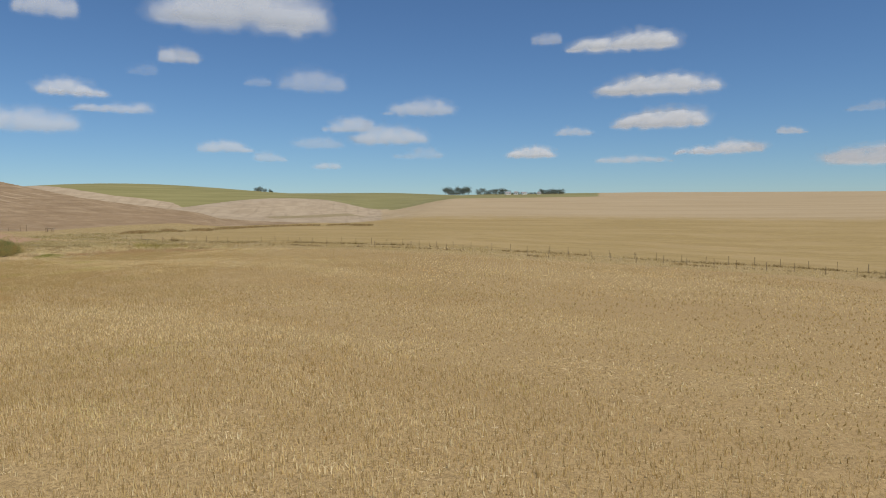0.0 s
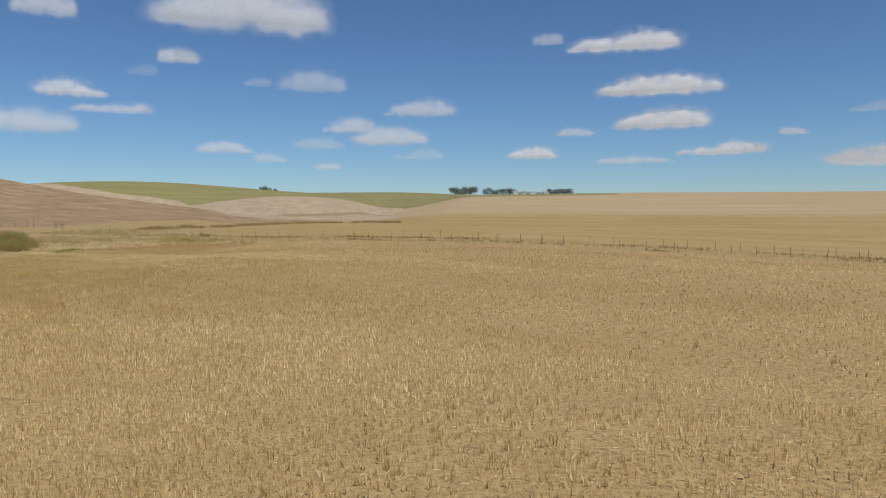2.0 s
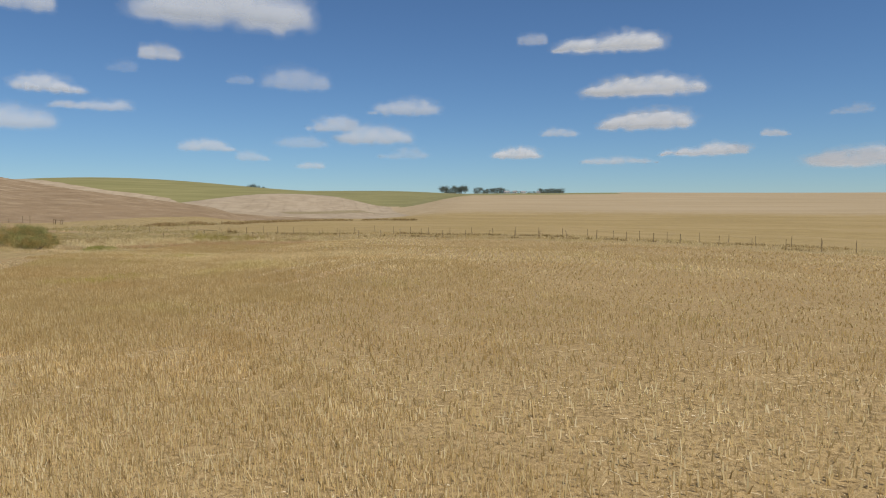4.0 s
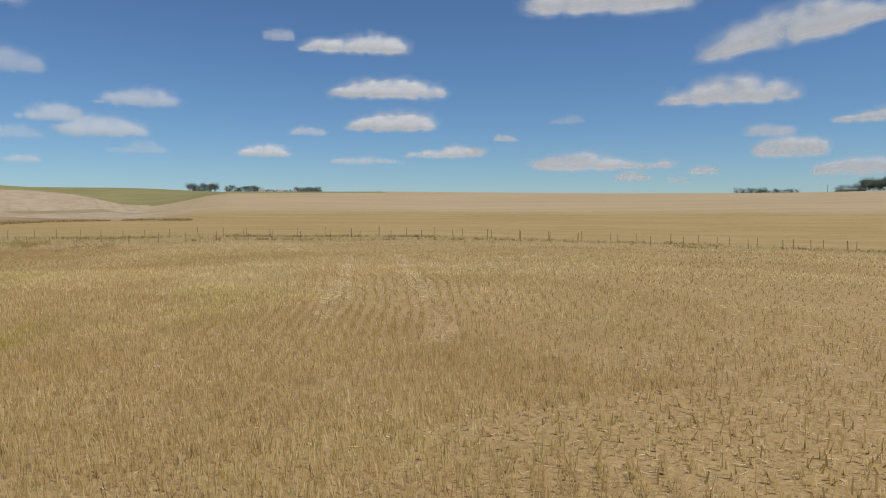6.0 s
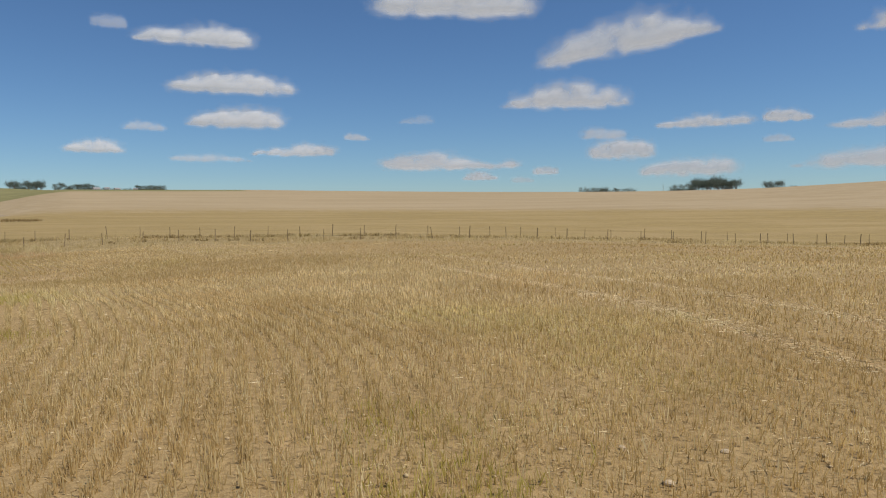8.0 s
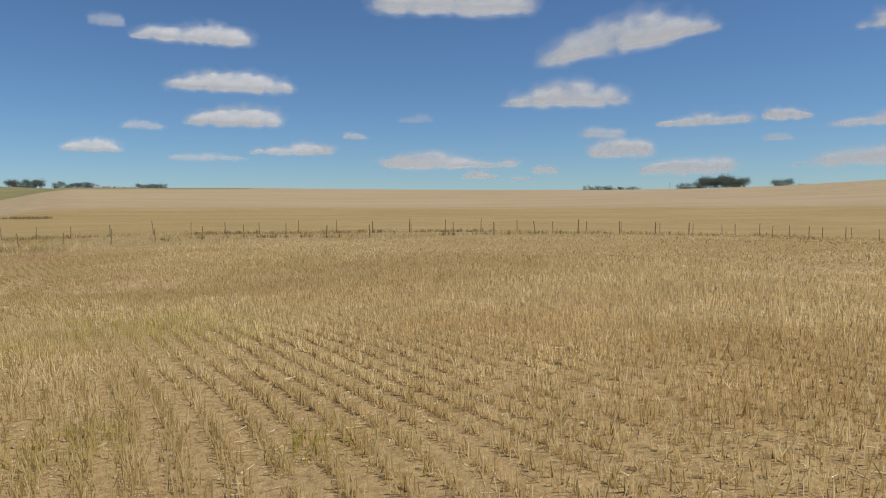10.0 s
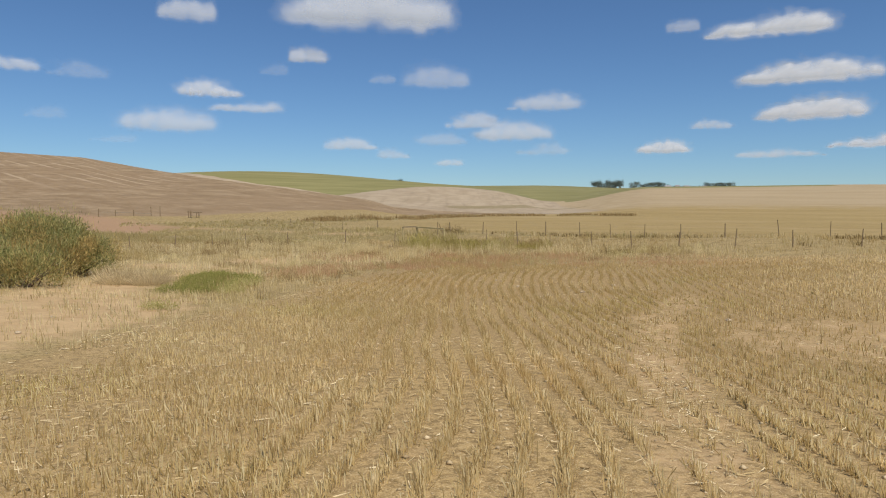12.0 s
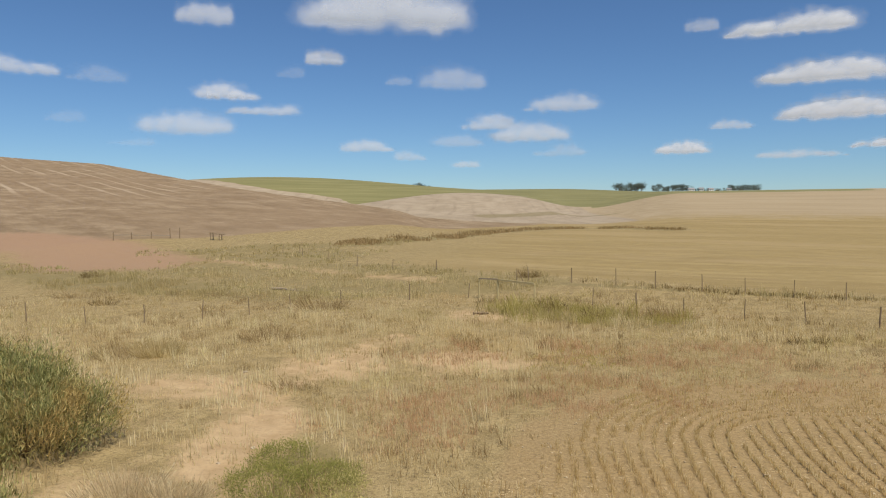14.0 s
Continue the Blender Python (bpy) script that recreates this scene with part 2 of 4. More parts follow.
def cloud_material():
    """White vapour: thin towards the ragged rim, lit by the sun, with emission added in place of light scattered inside
    it.
    """
    n = Nodes("cloud_vapour")
    thick = n.attribute("thick").outputs["Fac"]
    own = n.scaled(n.t.nodes.new("ShaderNodeTexCoord").outputs["Object"], (1, 0.3, 1.4))
    shift = n.t.nodes.new("ShaderNodeVectorMath")
    n.put(shift.inputs[0], own)
    n.put(shift.inputs[1], n.math("MULTIPLY", n.object_random(), 9000.0))
    wisps = n.math("SUBTRACT", n.noise(shift.outputs[0], 0.014, 5.0, 0.6), 0.5)
    frayed = n.math("ADD", thick, n.math("MULTIPLY", wisps, 0.42))
    a = n.ramp(frayed, (0.06, 0.0), (0.34, 0.13), (0.66, 0.52), (1.0, 0.82))
    a = n.math("MULTIPLY", a, n.ramp(thick, (0.01, 0.0), (0.12, 1.0)))
    a = n.math("MULTIPLY", a, n.math("POWER", n.attribute("cover").outputs["Fac"], 1.6))
    diff = n.t.nodes.new("ShaderNodeBsdfDiffuse")
    diff.inputs["Color"].default_value = (0.30, 0.30, 0.305, 1)
    # even emission that brightens the whole cloud, shaded sides too
    glow = n.t.nodes.new("ShaderNodeEmission")
    glow.inputs["Color"].default_value = (0.88, 0.90, 0.94, 1)
    glow.inputs["Strength"].default_value = 0.38
    add = n.t.nodes.new("ShaderNodeAddShader")
    n.t.links.new(diff.outputs[0], add.inputs[0])
    n.t.links.new(glow.outputs[0], add.inputs[1])
    clear = n.t.nodes.new("ShaderNodeBsdfTransparent")
    mix = n.t.nodes.new("ShaderNodeMixShader")
    n.put(mix.inputs[0], a)
    n.t.links.new(clear.outputs[0], mix.inputs[1])
    n.t.links.new(add.outputs[0], mix.inputs[2])
    n.t.links.new(mix.outputs[0], n.out.inputs[0])
    return n.mat


M_GROUND = ground_material()
M_STUBBLE = blade_material("stubble_straw", (0.345, 0.234, 0.089), (0.705, 0.51, 0.225), (0.99, 0.83, 0.50), 0.66, 0.5, 0.8)
M_LITTER = blade_material("loose_straw", (0.38, 0.265, 0.12), (0.72, 0.56, 0.295), (0.96, 0.83, 0.56), 0.55, 0.1)
M_DRY = blade_material("dry_grass", (0.345, 0.25, 0.102), (0.64, 0.49, 0.23), (0.94, 0.78, 0.47))
M_OLIVE = blade_material("green_weeds", (0.28, 0.215, 0.085), (0.52, 0.415, 0.19), (0.78, 0.63, 0.36))
M_TUSSOCK = blade_material("green_tussock", (0.27, 0.22, 0.06), (0.50, 0.41, 0.13), (0.76, 0.62, 0.30))
M_PALE = blade_material("pale_grass", (0.50, 0.385, 0.18), (0.80, 0.635, 0.34), (0.96, 0.83, 0.55))
M_DEAD = blade_material("dead_weeds", (0.13, 0.085, 0.032), (0.26, 0.175, 0.066), (0.46, 0.33, 0.14))
M_RUST = blade_material("rusty_grass", (0.40, 0.235, 0.115), (0.62, 0.405, 0.215), (0.82, 0.62, 0.37))
M_BROWN = blade_material("brown_weeds", (0.22, 0.145, 0.06), (0.40, 0.28, 0.125), (0.62, 0.47, 0.24))
M_MAT = blade_material("creeping_green", (0.29, 0.235, 0.045), (0.53, 0.43, 0.10), (0.76, 0.60, 0.23))
M_SAGE = leaf_material("grey_green_leaf", (0.105, 0.11, 0.035), (0.30, 0.30, 0.10), (0.54, 0.48, 0.20), dying=(0.60, 0.42, 0.15), lift=0.15)
# gum leaves: colours lightened and blued, with distance haze put into them
M_GUM_HAZE = leaf_material("hazy_gum_leaf", (0.06, 0.078, 0.062), (0.12, 0.145, 0.112), (0.19, 0.21, 0.155))
M_TWIG = wood_material("twig_wood", (0.10, 0.07, 0.045), (0.22, 0.165, 0.11))
M_POST = wood_material("weathered_post", (0.17, 0.12, 0.068), (0.36, 0.265, 0.16))
M_RAIL = wood_material("grey_rail", (0.22, 0.17, 0.11), (0.48, 0.385, 0.26))
M_WIRE = plain_material("rusty_wire", (0.26, 0.18, 0.10), (0.36, 0.27, 0.16), 8.0, 0.7)
M_WALL = plain_material("white_wall", (0.76, 0.74, 0.70), (0.82, 0.81, 0.78), 0.7)
M_ROOF = plain_material("grey_roof", (0.22, 0.20, 0.19), (0.32, 0.30, 0.28), 0.5, 0.6)
M_GATE = wood_material("lichen_rail", (0.34, 0.27, 0.12), (0.60, 0.49, 0.27))
M_CLOD = plain_material("earth_clod", (0.27, 0.19, 0.095), (0.60, 0.47, 0.28), 1.9)
M_SHOOT = plain_material("dry_shoot", (0.36, 0.27, 0.13), (0.56, 0.43, 0.23), 6.0)
M_STONE = plain_material("pale_stone", (0.38, 0.29, 0.18), (0.52, 0.41, 0.27), 20.0)
M_CLOUD = cloud_material()


# ---- shape of the land ----
def rise(a, b, v):
    s = np.clip((v - a) / (b - a), 0.0, 1.0)
    return s * s * (3 - 2 * s)


def dome(x, y, cx, cy, h, s1, s2, turn):
    c, s = math.cos(radians(turn)), math.sin(radians(turn))
    u = ((x - cx) * c + (y - cy) * s) / s1
    v = (-(x - cx) * s + (y - cy) * c) / s2
    return h * np.exp(-0.5 * (u * u + v * v))


HILL_FOOT = 105.0


def west_hill(x, y):
    """The long brown slope to the west: distance over the crest's distance, and its height."""
    dx, dy = x + 60.7, y - 104.4
    d, az = np.hypot(dx, dy), np.degrees(np.arctan2(dx, dy))
    crest = np.interp(az, [-60, -42, -34, -31, -26, -21, -14], [720, 700, 540, 440, 310, 288, 288])
    slope = np.interp(az, [-60, -44, -42, -36.5, -33.9, -31, -26, -21.4, -17.2, -12], [0.069, 0.068, 0.0655, 0.0608, 0.0528, 0.0432, 0.0279, 0.0168, 0.0071, -0.006])
    top = np.clip(6.2 + slope * crest, 0, None) * rise(-9, -15, az) * rise(-120, -70, az)
    s = np.clip((d - HILL_FOOT) / (crest - HILL_FOOT), 0, None)
    power = np.interp(az, [-34, -26], [1.25, 1.45])
    return d - crest, top * np.minimum(s, 1) ** power * (1 - rise(1.03, 1.6, s))


def height(x, y):
    """Height of the ground: flat field, shallow hollow at the track, rolling hills round it."""
    x, y = np.asarray(x, float), np.asarray(y, float)
    r = np.hypot(x + 40, y - 60)
    az = np.degrees(np.arctan2(x + 40, y - 60))
    w = rise(-3.2, 5.7, az) * (1 - rise(110, 150, np.abs(az - 20)))
    z = w * (1 - 0.008 * np.clip(az - 18, 0, 40)) * (21.56 * rise(206.8, 714.2, r) + 0.0247 * np.clip(r - 714.2, 0, 1200))
    z = z + (1 - w) * 32.18 * rise(487.7, 971.9, r)
    z = z + dome(x, y, -127.6, 556.3, 16.73, 118.4, 33.9, 78.0)
    z = z + dome(x, y, -291.2, 606.3, 27.21, 49.9, 152.0, -39.3)
    z = np.maximum(z, west_hill(x, y)[1])
    z = z + dome(x, y, 605.0, 211.0, 11.12, 143.6, 143.6, 0)
    v = y + 0.555 * x
    z = z - 0.85 * rise(60, 88, v) * rise(-30, -55, x) * (1 - 0.65 * rise(121, 130, v) - 0.35 * rise(150, 230, v))
    z = z - 0.038 * np.clip(x + 6, 0, 90) * rise(40, 110, v) * (1 - rise(160, 330, v))
    z = z + dome(x, y, -28.0, 76.0, 0.6, 12.0, 15.0, 0)
    near = 1 - rise(120, 300, r)
    z = z + near * 0.05 * (np.sin(x * 0.31 + 1.3 * np.sin(y * 0.17)) + np.sin(y * 0.27 + 0.9 * np.sin(x * 0.23)))
    return z


def spot(x, y, cx, cy, rx, ry, turn=0.0):
    """1 inside an ellipse, 0 outside, with a soft rim."""
    c, s = math.cos(radians(turn)), math.sin(radians(turn))
    u, v = (x - cx) * c + (y - cy) * s, -(x - cx) * s + (y - cy) * c
    d = np.hypot(u / rx, v / ry)
    return 1 - rise(0.55, 1.45, d)


def along(x, y, points, half):
    """1 near a line through the points, 0 away from it."""
    best = np.full(np.shape(x), 1e9)
    for (ax, ay), (bx, by) in zip(points[:-1], points[1:]):
        dx, dy = bx - ax, by - ay
        s = np.clip(((x - ax) * dx + (y - ay) * dy) / (dx * dx + dy * dy), 0, 1)
        best = np.minimum(best, np.hypot(x - ax - s * dx, y - ay - s * dy))
    return 1 - rise(half * 0.5, half * 1.5, best)


WHEEL_LINE = [(-28.8, 97.2), (-32.5, 83.8), (-34.3, 77.7), (-35.6, 73.5), (-36.8, 69.8)]
WHEEL_LINE_EAST = [(-23.7, 102.0), (-28.4, 86.4), (-30.4, 79.7), (-32.0, 74.2), (-33.0, 70.3), (-34.6, 65.8)]
GULLY = [(-98, 222), (-89, 248), (-82, 286), (-70, 322), (-46, 326), (-34, 306)]
SWATH = [(-51.8, 99), (-51.4, 106), (-50.6, 113), (-48.8, 117.5)]


def field_edge(y):
    """The west edge of the stubble field, as x for a given y."""
    return np.interp(y, [0, 92, 101, 106, 113, 121, 126, 131, 135], [-66, -62.6, -61.6, -62.2, -62.6, -62.4, -62.0, -59.5, -56])


def in_field(x, y):
    """How far inside the stubble field, in metres (negative outside)."""
    end = np.interp(x, [-70, -62, -57, -53, -48, -35, 100], [127, 129.5, 131.6, 132.9, 134.3, 136, 60])
    line = 113.5 - 0.555 * x
    return np.minimum(np.minimum(x - field_edge(y), end - y), (line - y) * 0.87)


def zones(x, y):
    R = np.hypot(x, y)
    r = np.hypot(x + 40, y - 60)
    az0 = np.degrees(np.arctan2(x, y))
    v = y + 0.555 * x
    west = 1 - rise(-6.5, -3.5, az0)
    # brown hill: foot line to the west, up to its crest
    foot = np.interp(y, [150, 204, 234, 286, 332, 360, 400], [-175, -140, -122, -105, -86, -74, -66])
    over = west_hill(x, y)[0]
    brown = rise(2, -10, x - foot) * rise(4, -4, over)
    strip_top = np.interp(az0, [-60, -33, -30, -28.4, -26.8, -25, -23, -21, -19, -14, -10, -4], [560, 640, 651, 639, 631, 628, 630, 630, 600, 590, 636, 640])
    light = rise(-4, 4, over) * rise(4, -4, R - strip_top) * west
    green = rise(-4, 4, R - np.where(az0 < -4.3, strip_top, 622)) * rise(14, 11, az0)
    green = green * rise(-75, -60, az0) * rise(-4, 4, over)
    farf = rise(131, 137, v) * (1 - brown)
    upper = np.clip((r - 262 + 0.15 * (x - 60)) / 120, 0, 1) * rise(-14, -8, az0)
    inside = in_field(x, y)
    rough = (1 - brown) * rise(0.6, -1.2, inside) * rise(290, 200, v + np.clip(-x - 40, 0, 200) * 0.2)
    rough = np.maximum(rough * (1 - rise(134, 138, v) * rise(-96, -58, x)), along(x, y, [(-118, 200)] + GULLY, 7))
    soil = np.maximum.reduce([
        spot(x, y, -66.4, 108, 3.2, 6.5, 8), spot(x, y, -69.5, 114.5, 2.4, 6, 25) * 0.8, spot(x, y, -70.2, 123.5, 1.5, 4.2, 8),
        spot(x, y, -71, 133.5, 2.4, 2.6) * 0.85, spot(x, y, -65.2, 135.5, 3.0, 2.2) * 0.9, spot(x, y, -75, 129, 3, 2) * 0.75, along(x, y, SWATH, 0.6) * 0.5, spot(x, y, -46.3, 109.5, 3.2, 3.0) * 0.5,
        spot(x, y, -66.5, 149, 2.6, 3.2) * 0.7, along(x, y, [(-160, 211), (-138, 203), (-118, 184)], 10) * 0.95,
        along(x, y, [(-112, 190), (-99, 183), (-89, 176), (-81, 171), (-73, 166.5)], 1.1) * 0.6,
        along(x, y, [(-66, 111), (-72, 128), (-70, 140)], 1.2) * 0.6, along(x, y, WHEEL_LINE, 0.34) * 0.6, along(x, y, WHEEL_LINE_EAST, 0.34) * 0.6])
    weed = np.maximum.reduce([
        along(x, y, [(-65, 151.5), (-60, 148.5), (-55, 147.0)], 2.6) * 0.75, along(x, y, [(-62, 164), (-45, 157.5), (-10, 138), (60, 99)], 1.0) * 0.75,
        along(x, y, [(-132, 180), (-104, 163), (-84, 158), (-66, 166)], 5.5) * 0.7, spot(x, y, -100, 190, 13, 24, -12) * 0.6, spot(x, y, -88, 174, 20, 12, -20) * 0.6, along(x, y, [(-118, 198), (-108, 214), (-96, 222)], 6) * 0.65,
        along(x, y, [(-102, 424), (-86, 470), (-70, 545), (-38, 505)], 5) * 0.8, along(x, y, GULLY, 4.0) * 0.95,
        spot(x, y, -67.7, 121, 1.7, 2.6, 20) * 0.9])
    return light, green, brown, farf, rough, soil, weed, upper


def mesh_from(name, verts, faces, material):
    """A mesh from arrays of corners and of equal-sided faces."""
    verts, faces = np.asarray(verts, np.float32), np.asarray(faces, np.int32)
    me = bpy.data.meshes.new(name)
    me.vertices.add(len(verts))
    me.vertices.foreach_set("co", verts.ravel())
    k = faces.shape[1]
    me.loops.add(faces.size)
    me.loops.foreach_set("vertex_index", faces.ravel())
    me.polygons.add(len(faces))
    me.polygons.foreach_set("loop_start", np.arange(0, faces.size, k, dtype=np.int32))
    me.update(calc_edges=True)
    me.materials.append(material)
    return me


def build_ground():
    rad = np.concatenate([[0.005], np.arange(0.8, 70, 0.8), np.arange(70, 215, 1.6), np.arange(215, 720, 5),
                          np.arange(720, 1800, 16), np.linspace(1800, 4800, 12)])
    ang = np.radians(np.concatenate([np.arange(-62, 74, 0.34), np.arange(74, 298, 2.0)]))
    A, Rr = np.meshgrid(ang, rad)
    X, Y = -55 + Rr * np.sin(A), 95 + Rr * np.cos(A)
    X, Y = X.ravel(), Y.ravel()
    Z = height(X, Y)
    na, nr = len(ang), len(rad)
    i = np.arange(nr * na).reshape(nr, na)
    j = np.roll(i, -1, axis=1)
    quads = np.stack([i[:-1], i[1:], j[1:], j[:-1]], -1).reshape(-1, 4)
    me = mesh_from("ground", np.stack([X, Y, Z], -1), quads, M_GROUND)
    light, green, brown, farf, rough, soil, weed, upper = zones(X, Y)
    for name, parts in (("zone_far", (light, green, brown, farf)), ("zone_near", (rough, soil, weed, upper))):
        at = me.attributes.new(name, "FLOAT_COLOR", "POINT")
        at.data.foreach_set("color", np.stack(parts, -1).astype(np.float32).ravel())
    me.shade_smooth()
    tagged(new("ground", me), "rolling dry farmland with stubble, rough grass and bare earth", "ground", kind="structure")


build_ground()


# ---- stubble and grasses ----
rng = np.random.default_rng(7)


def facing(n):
    """Turn of each blade's flat side: every way, but centred on facing the sun, to look brighter."""
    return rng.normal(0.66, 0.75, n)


def blades(x, y, z, tall, wide, lean, turn, name, label, category, material):
    """Upright blades, each a narrow tapered strip with a bend, all in one sheet of stuff."""
    n = len(x)
    c, s = np.cos(turn), np.sin(turn)
    lx, ly = lean * np.cos(turn * 17.1 + 1), lean * np.sin(turn * 17.1 + 1)
    V = np.empty((n, 4, 3), np.float32)
    V[:, 0] = np.stack([x - c * wide, y - s * wide, z - 0.02], -1)
    V[:, 1] = np.stack([x + c * wide, y + s * wide, z - 0.02], -1)
    V[:, 2] = np.stack([x + lx + c * wide * 0.5, y + ly + s * wide * 0.5, z + tall], -1)
    V[:, 3] = np.stack([x + lx - c * wide * 0.5, y + ly - s * wide * 0.5, z + tall * 0.93], -1)
    F = np.arange(4 * n).reshape(n, 4)
    return tagged(new(name, mesh_from(name, V.reshape(-1, 3), F, material)), label, category, kind="stuff")


def drill(y):
    """Sideways drift of the drill rows along the field."""
    return np.interp(y, np.arange(-40, 141, 4.0), ROW_DRIFT)


_slope = np.interp(np.arange(-40, 141, 4.0), [-40, 30, 71, 84, 97, 104, 111, 117, 124, 140], [0.5, 0.5, 0.4, 0.1, 0.05, -0.17, -0.22, -0.12, 0.02, 0.1])
ROW_DRIFT = np.concatenate([[0], np.cumsum((_slope[1:] + _slope[:-1]) * 2.0)])


def flight_side(x, y):
    """Distance from the strip of field that lies open to the east of the old wheel line."""
    ax = np.interp(y, [0, 38, 62, 80, 105, 112], [0, -31.6, -48, -52, -61, -66])
    return x - ax


def clumped(x, y, scale, seed):
    """Smooth random field for gaps and tufts."""
    a = np.sin(x / scale + seed) + np.sin(y / scale * 1.13 + 2 * seed) + np.sin((x + y) / scale * 0.71 + 3 * seed) + np.sin((x - y) / scale * 1.37 + seed * 5)
    return a / 4


def on_headland(x, y):
    """True where the drill turned round the end of the field."""
    r = np.hypot(x + 52.5, y - 125.0)
    return np.where(x < -52.5, (y > 125.0) & (r > 3.4), y > 128.4 + 0.22 * (x + 52.5))


ROW = 0.41


def headland(step):
    X, Y = [], []
    rows_x = np.arange(-80, 110, ROW) + drill(125.0) - drill(88.0)
    for r in -52.5 - rows_x[(rows_x > -60.6) & (rows_x < -56.0)]:
        a = np.arange(0.0, math.pi / 2, step / r)
        X.append(-52.5 - r * np.cos(a) + 0.05 * np.sin(2.3 * a * r / 5 + r) + 0.03 * np.sin(a * r * 1.9 + 2 * r))
        Y.append(125.0 + r * np.sin(a) + 0.05 * np.cos(a * r * 0.6 + 2 * r))
        x = np.arange(-52.5, -25, step)
        X.append(x)
        Y.append(125.0 + r + 0.22 * (x + 52.5) + 0.05 * np.sin(x * 0.7 + r))
    x, y = np.concatenate(X), np.concatenate(Y)
    return x + rng.normal(0, 0.012, len(x)), y + rng.normal(0, 0.012, len(x))


def stubble():
    X, Y, Z, TALL, W, L, T = [], [], [], [], [], [], []
    # tiers: (nearest, farthest from the wheel line, from y, to y, along-row step, blades a tuft, half width)
    for lo, hi, y0, y1, step, count, wide in ((-6, 9, -2, 40, 0.10, 5, 0.011), (-6, 9, 40, 60, 0.07, 7, 0.008), (-3, 15, 60, 92, 0.06, 8, 0.0074), (-4.5, 9, 92, 134, 0.05, 9, 0.0054), (9, 16, 92, 134, 0.08, 7, 0.0085),
                                              (9, 26, -2, 60, 0.15, 4, 0.015), (15, 26, 60, 92, 0.13, 5, 0.0125), (16, 30, 92, 134, 0.12, 5, 0.0115),
                                              (26, 48, -2, 92, 0.28, 3, 0.024), (30, 48, 92, 134, 0.28, 3, 0.024), (48, 95, -2, 134, 0.55, 2, 0.045)):
        y = np.arange(y0, y1, step)
        u0, u1 = -80, 110
        rows_u = np.arange(u0, u1, ROW)
        U, Yg = np.meshgrid(rows_u, y)
        U, Yg = U.ravel(), Yg.ravel()
        Yg = Yg + rng.uniform(-0.5, 0.5, len(Yg)) * step
        Xg = U + drill(Yg) - drill(88.0) + 0.06 * np.sin(Yg * 0.8 + U) + 0.12 * np.sin(Yg * 0.31 + 0.4 * U)
        if y0 == 92:
            # rows that turn along the end of the field
            hx, hy = headland(step)
            keep = ~on_headland(Xg, Yg)
            Xg, Yg = np.append(Xg[keep], hx), np.append(Yg[keep], hy)
        d = flight_side(Xg, Yg)
        keep = (d >= lo) & (d < hi)
        Xg, Yg = Xg[keep], Yg[keep]
        inside = in_field(Xg, Yg)
        bare = clumped(Xg, Yg, 0.55, 1.7) + 0.7 * clumped(Xg, Yg, 3.1, 4.2)
        flat = np.maximum(np.maximum(1.3 * along(Xg, Yg, WHEEL_LINE, 0.4), np.maximum(1.3 * along(Xg, Yg, SWATH, 0.7), 1.2 * spot(Xg, Yg, -46.3, 109.5, 3.2, 3.0))), 1.3 * along(Xg, Yg, WHEEL_LINE_EAST, 0.38))
        ok = (inside > 0.5 + 1.3 * clumped(Xg, Yg, 1.2, 9) + 0.5 * rng.standard_normal(len(Xg))) & (rng.random(len(Xg)) < np.clip(1.0 - 0.35 * rise(7, 2, inside) - np.interp(Yg, [55, 70, 108, 114], [0.8, 0.45, 0.45, 0.7]) * np.clip(bare, 0, 1), 0.2, 1) * (1 - np.clip(0.55 * flat, 0, 0.92)))
        Xg, Yg = Xg[ok], Yg[ok]
        m = len(Xg)
        stray = np.interp(Yg, [45, 66, 79, 104, 112], [0.16, 0.11, 0.056, 0.056, 0.05]) * (1 + 0.8 * clumped(Xg, Yg, 3.2, 8.8)) + 0.07 * rise(-55.0, -58.5, Xg) * rise(118, 110, Yg) + 0.06 * rise(-48.5, -50.5, Xg) * rise(99, 95, Yg)
        hgt = np.interp(Yg, [96, 106], [0.145, 0.125]) + 0.03 * clumped(Xg, Yg, 6.0, 2.2) + 0.03 * clumped(Xg, Yg, 0.21, 5.1) + 0.03 * rng.standard_normal(m)
        for k in range(count):
            X.append(Xg + rng.normal(0, 1, m) * stray)
            Y.append(Yg + rng.normal(0, 0.05, m))
            TALL.append(np.clip(hgt * rng.uniform(0.55, 1.2, m) * (0.7 if wide > 0.02 else 1.0), 0.05, 0.34))
            W.append(np.full(m, wide) * rng.uniform(0.7, 1.3, m))
            L.append(np.abs(rng.normal(0, 0.05, m)))
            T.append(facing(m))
    X, Y = np.concatenate(X), np.concatenate(Y)
    blades(X, Y, height(X, Y), np.concatenate(TALL), np.concatenate(W), np.concatenate(L), np.concatenate(T),
           "stubble", "cut golden wheat stubble standing in drill rows", "stubble", M_STUBBLE)
    # loose straw lying between the rows
    n = 300000
    y = np.where(rng.random(n) < 0.75, rng.uniform(45, 130, n), rng.uniform(2, 45, n))
    x = np.interp(y, [0, 38, 62, 80, 105, 112], [0, -31.6, -48, -52, -61, -66]) - 5 + 46 * rng.random(n) ** 2.5
    ok = (in_field(x, y) > -0.5) & (clumped(x, y, 0.9, 3.3) + clumped(x, y, 5.0, 1.3) + rng.normal(0, 0.4, n) > np.interp(y, [60, 85], [-0.1, 0.05]))
    x, y = x[ok], y[ok]
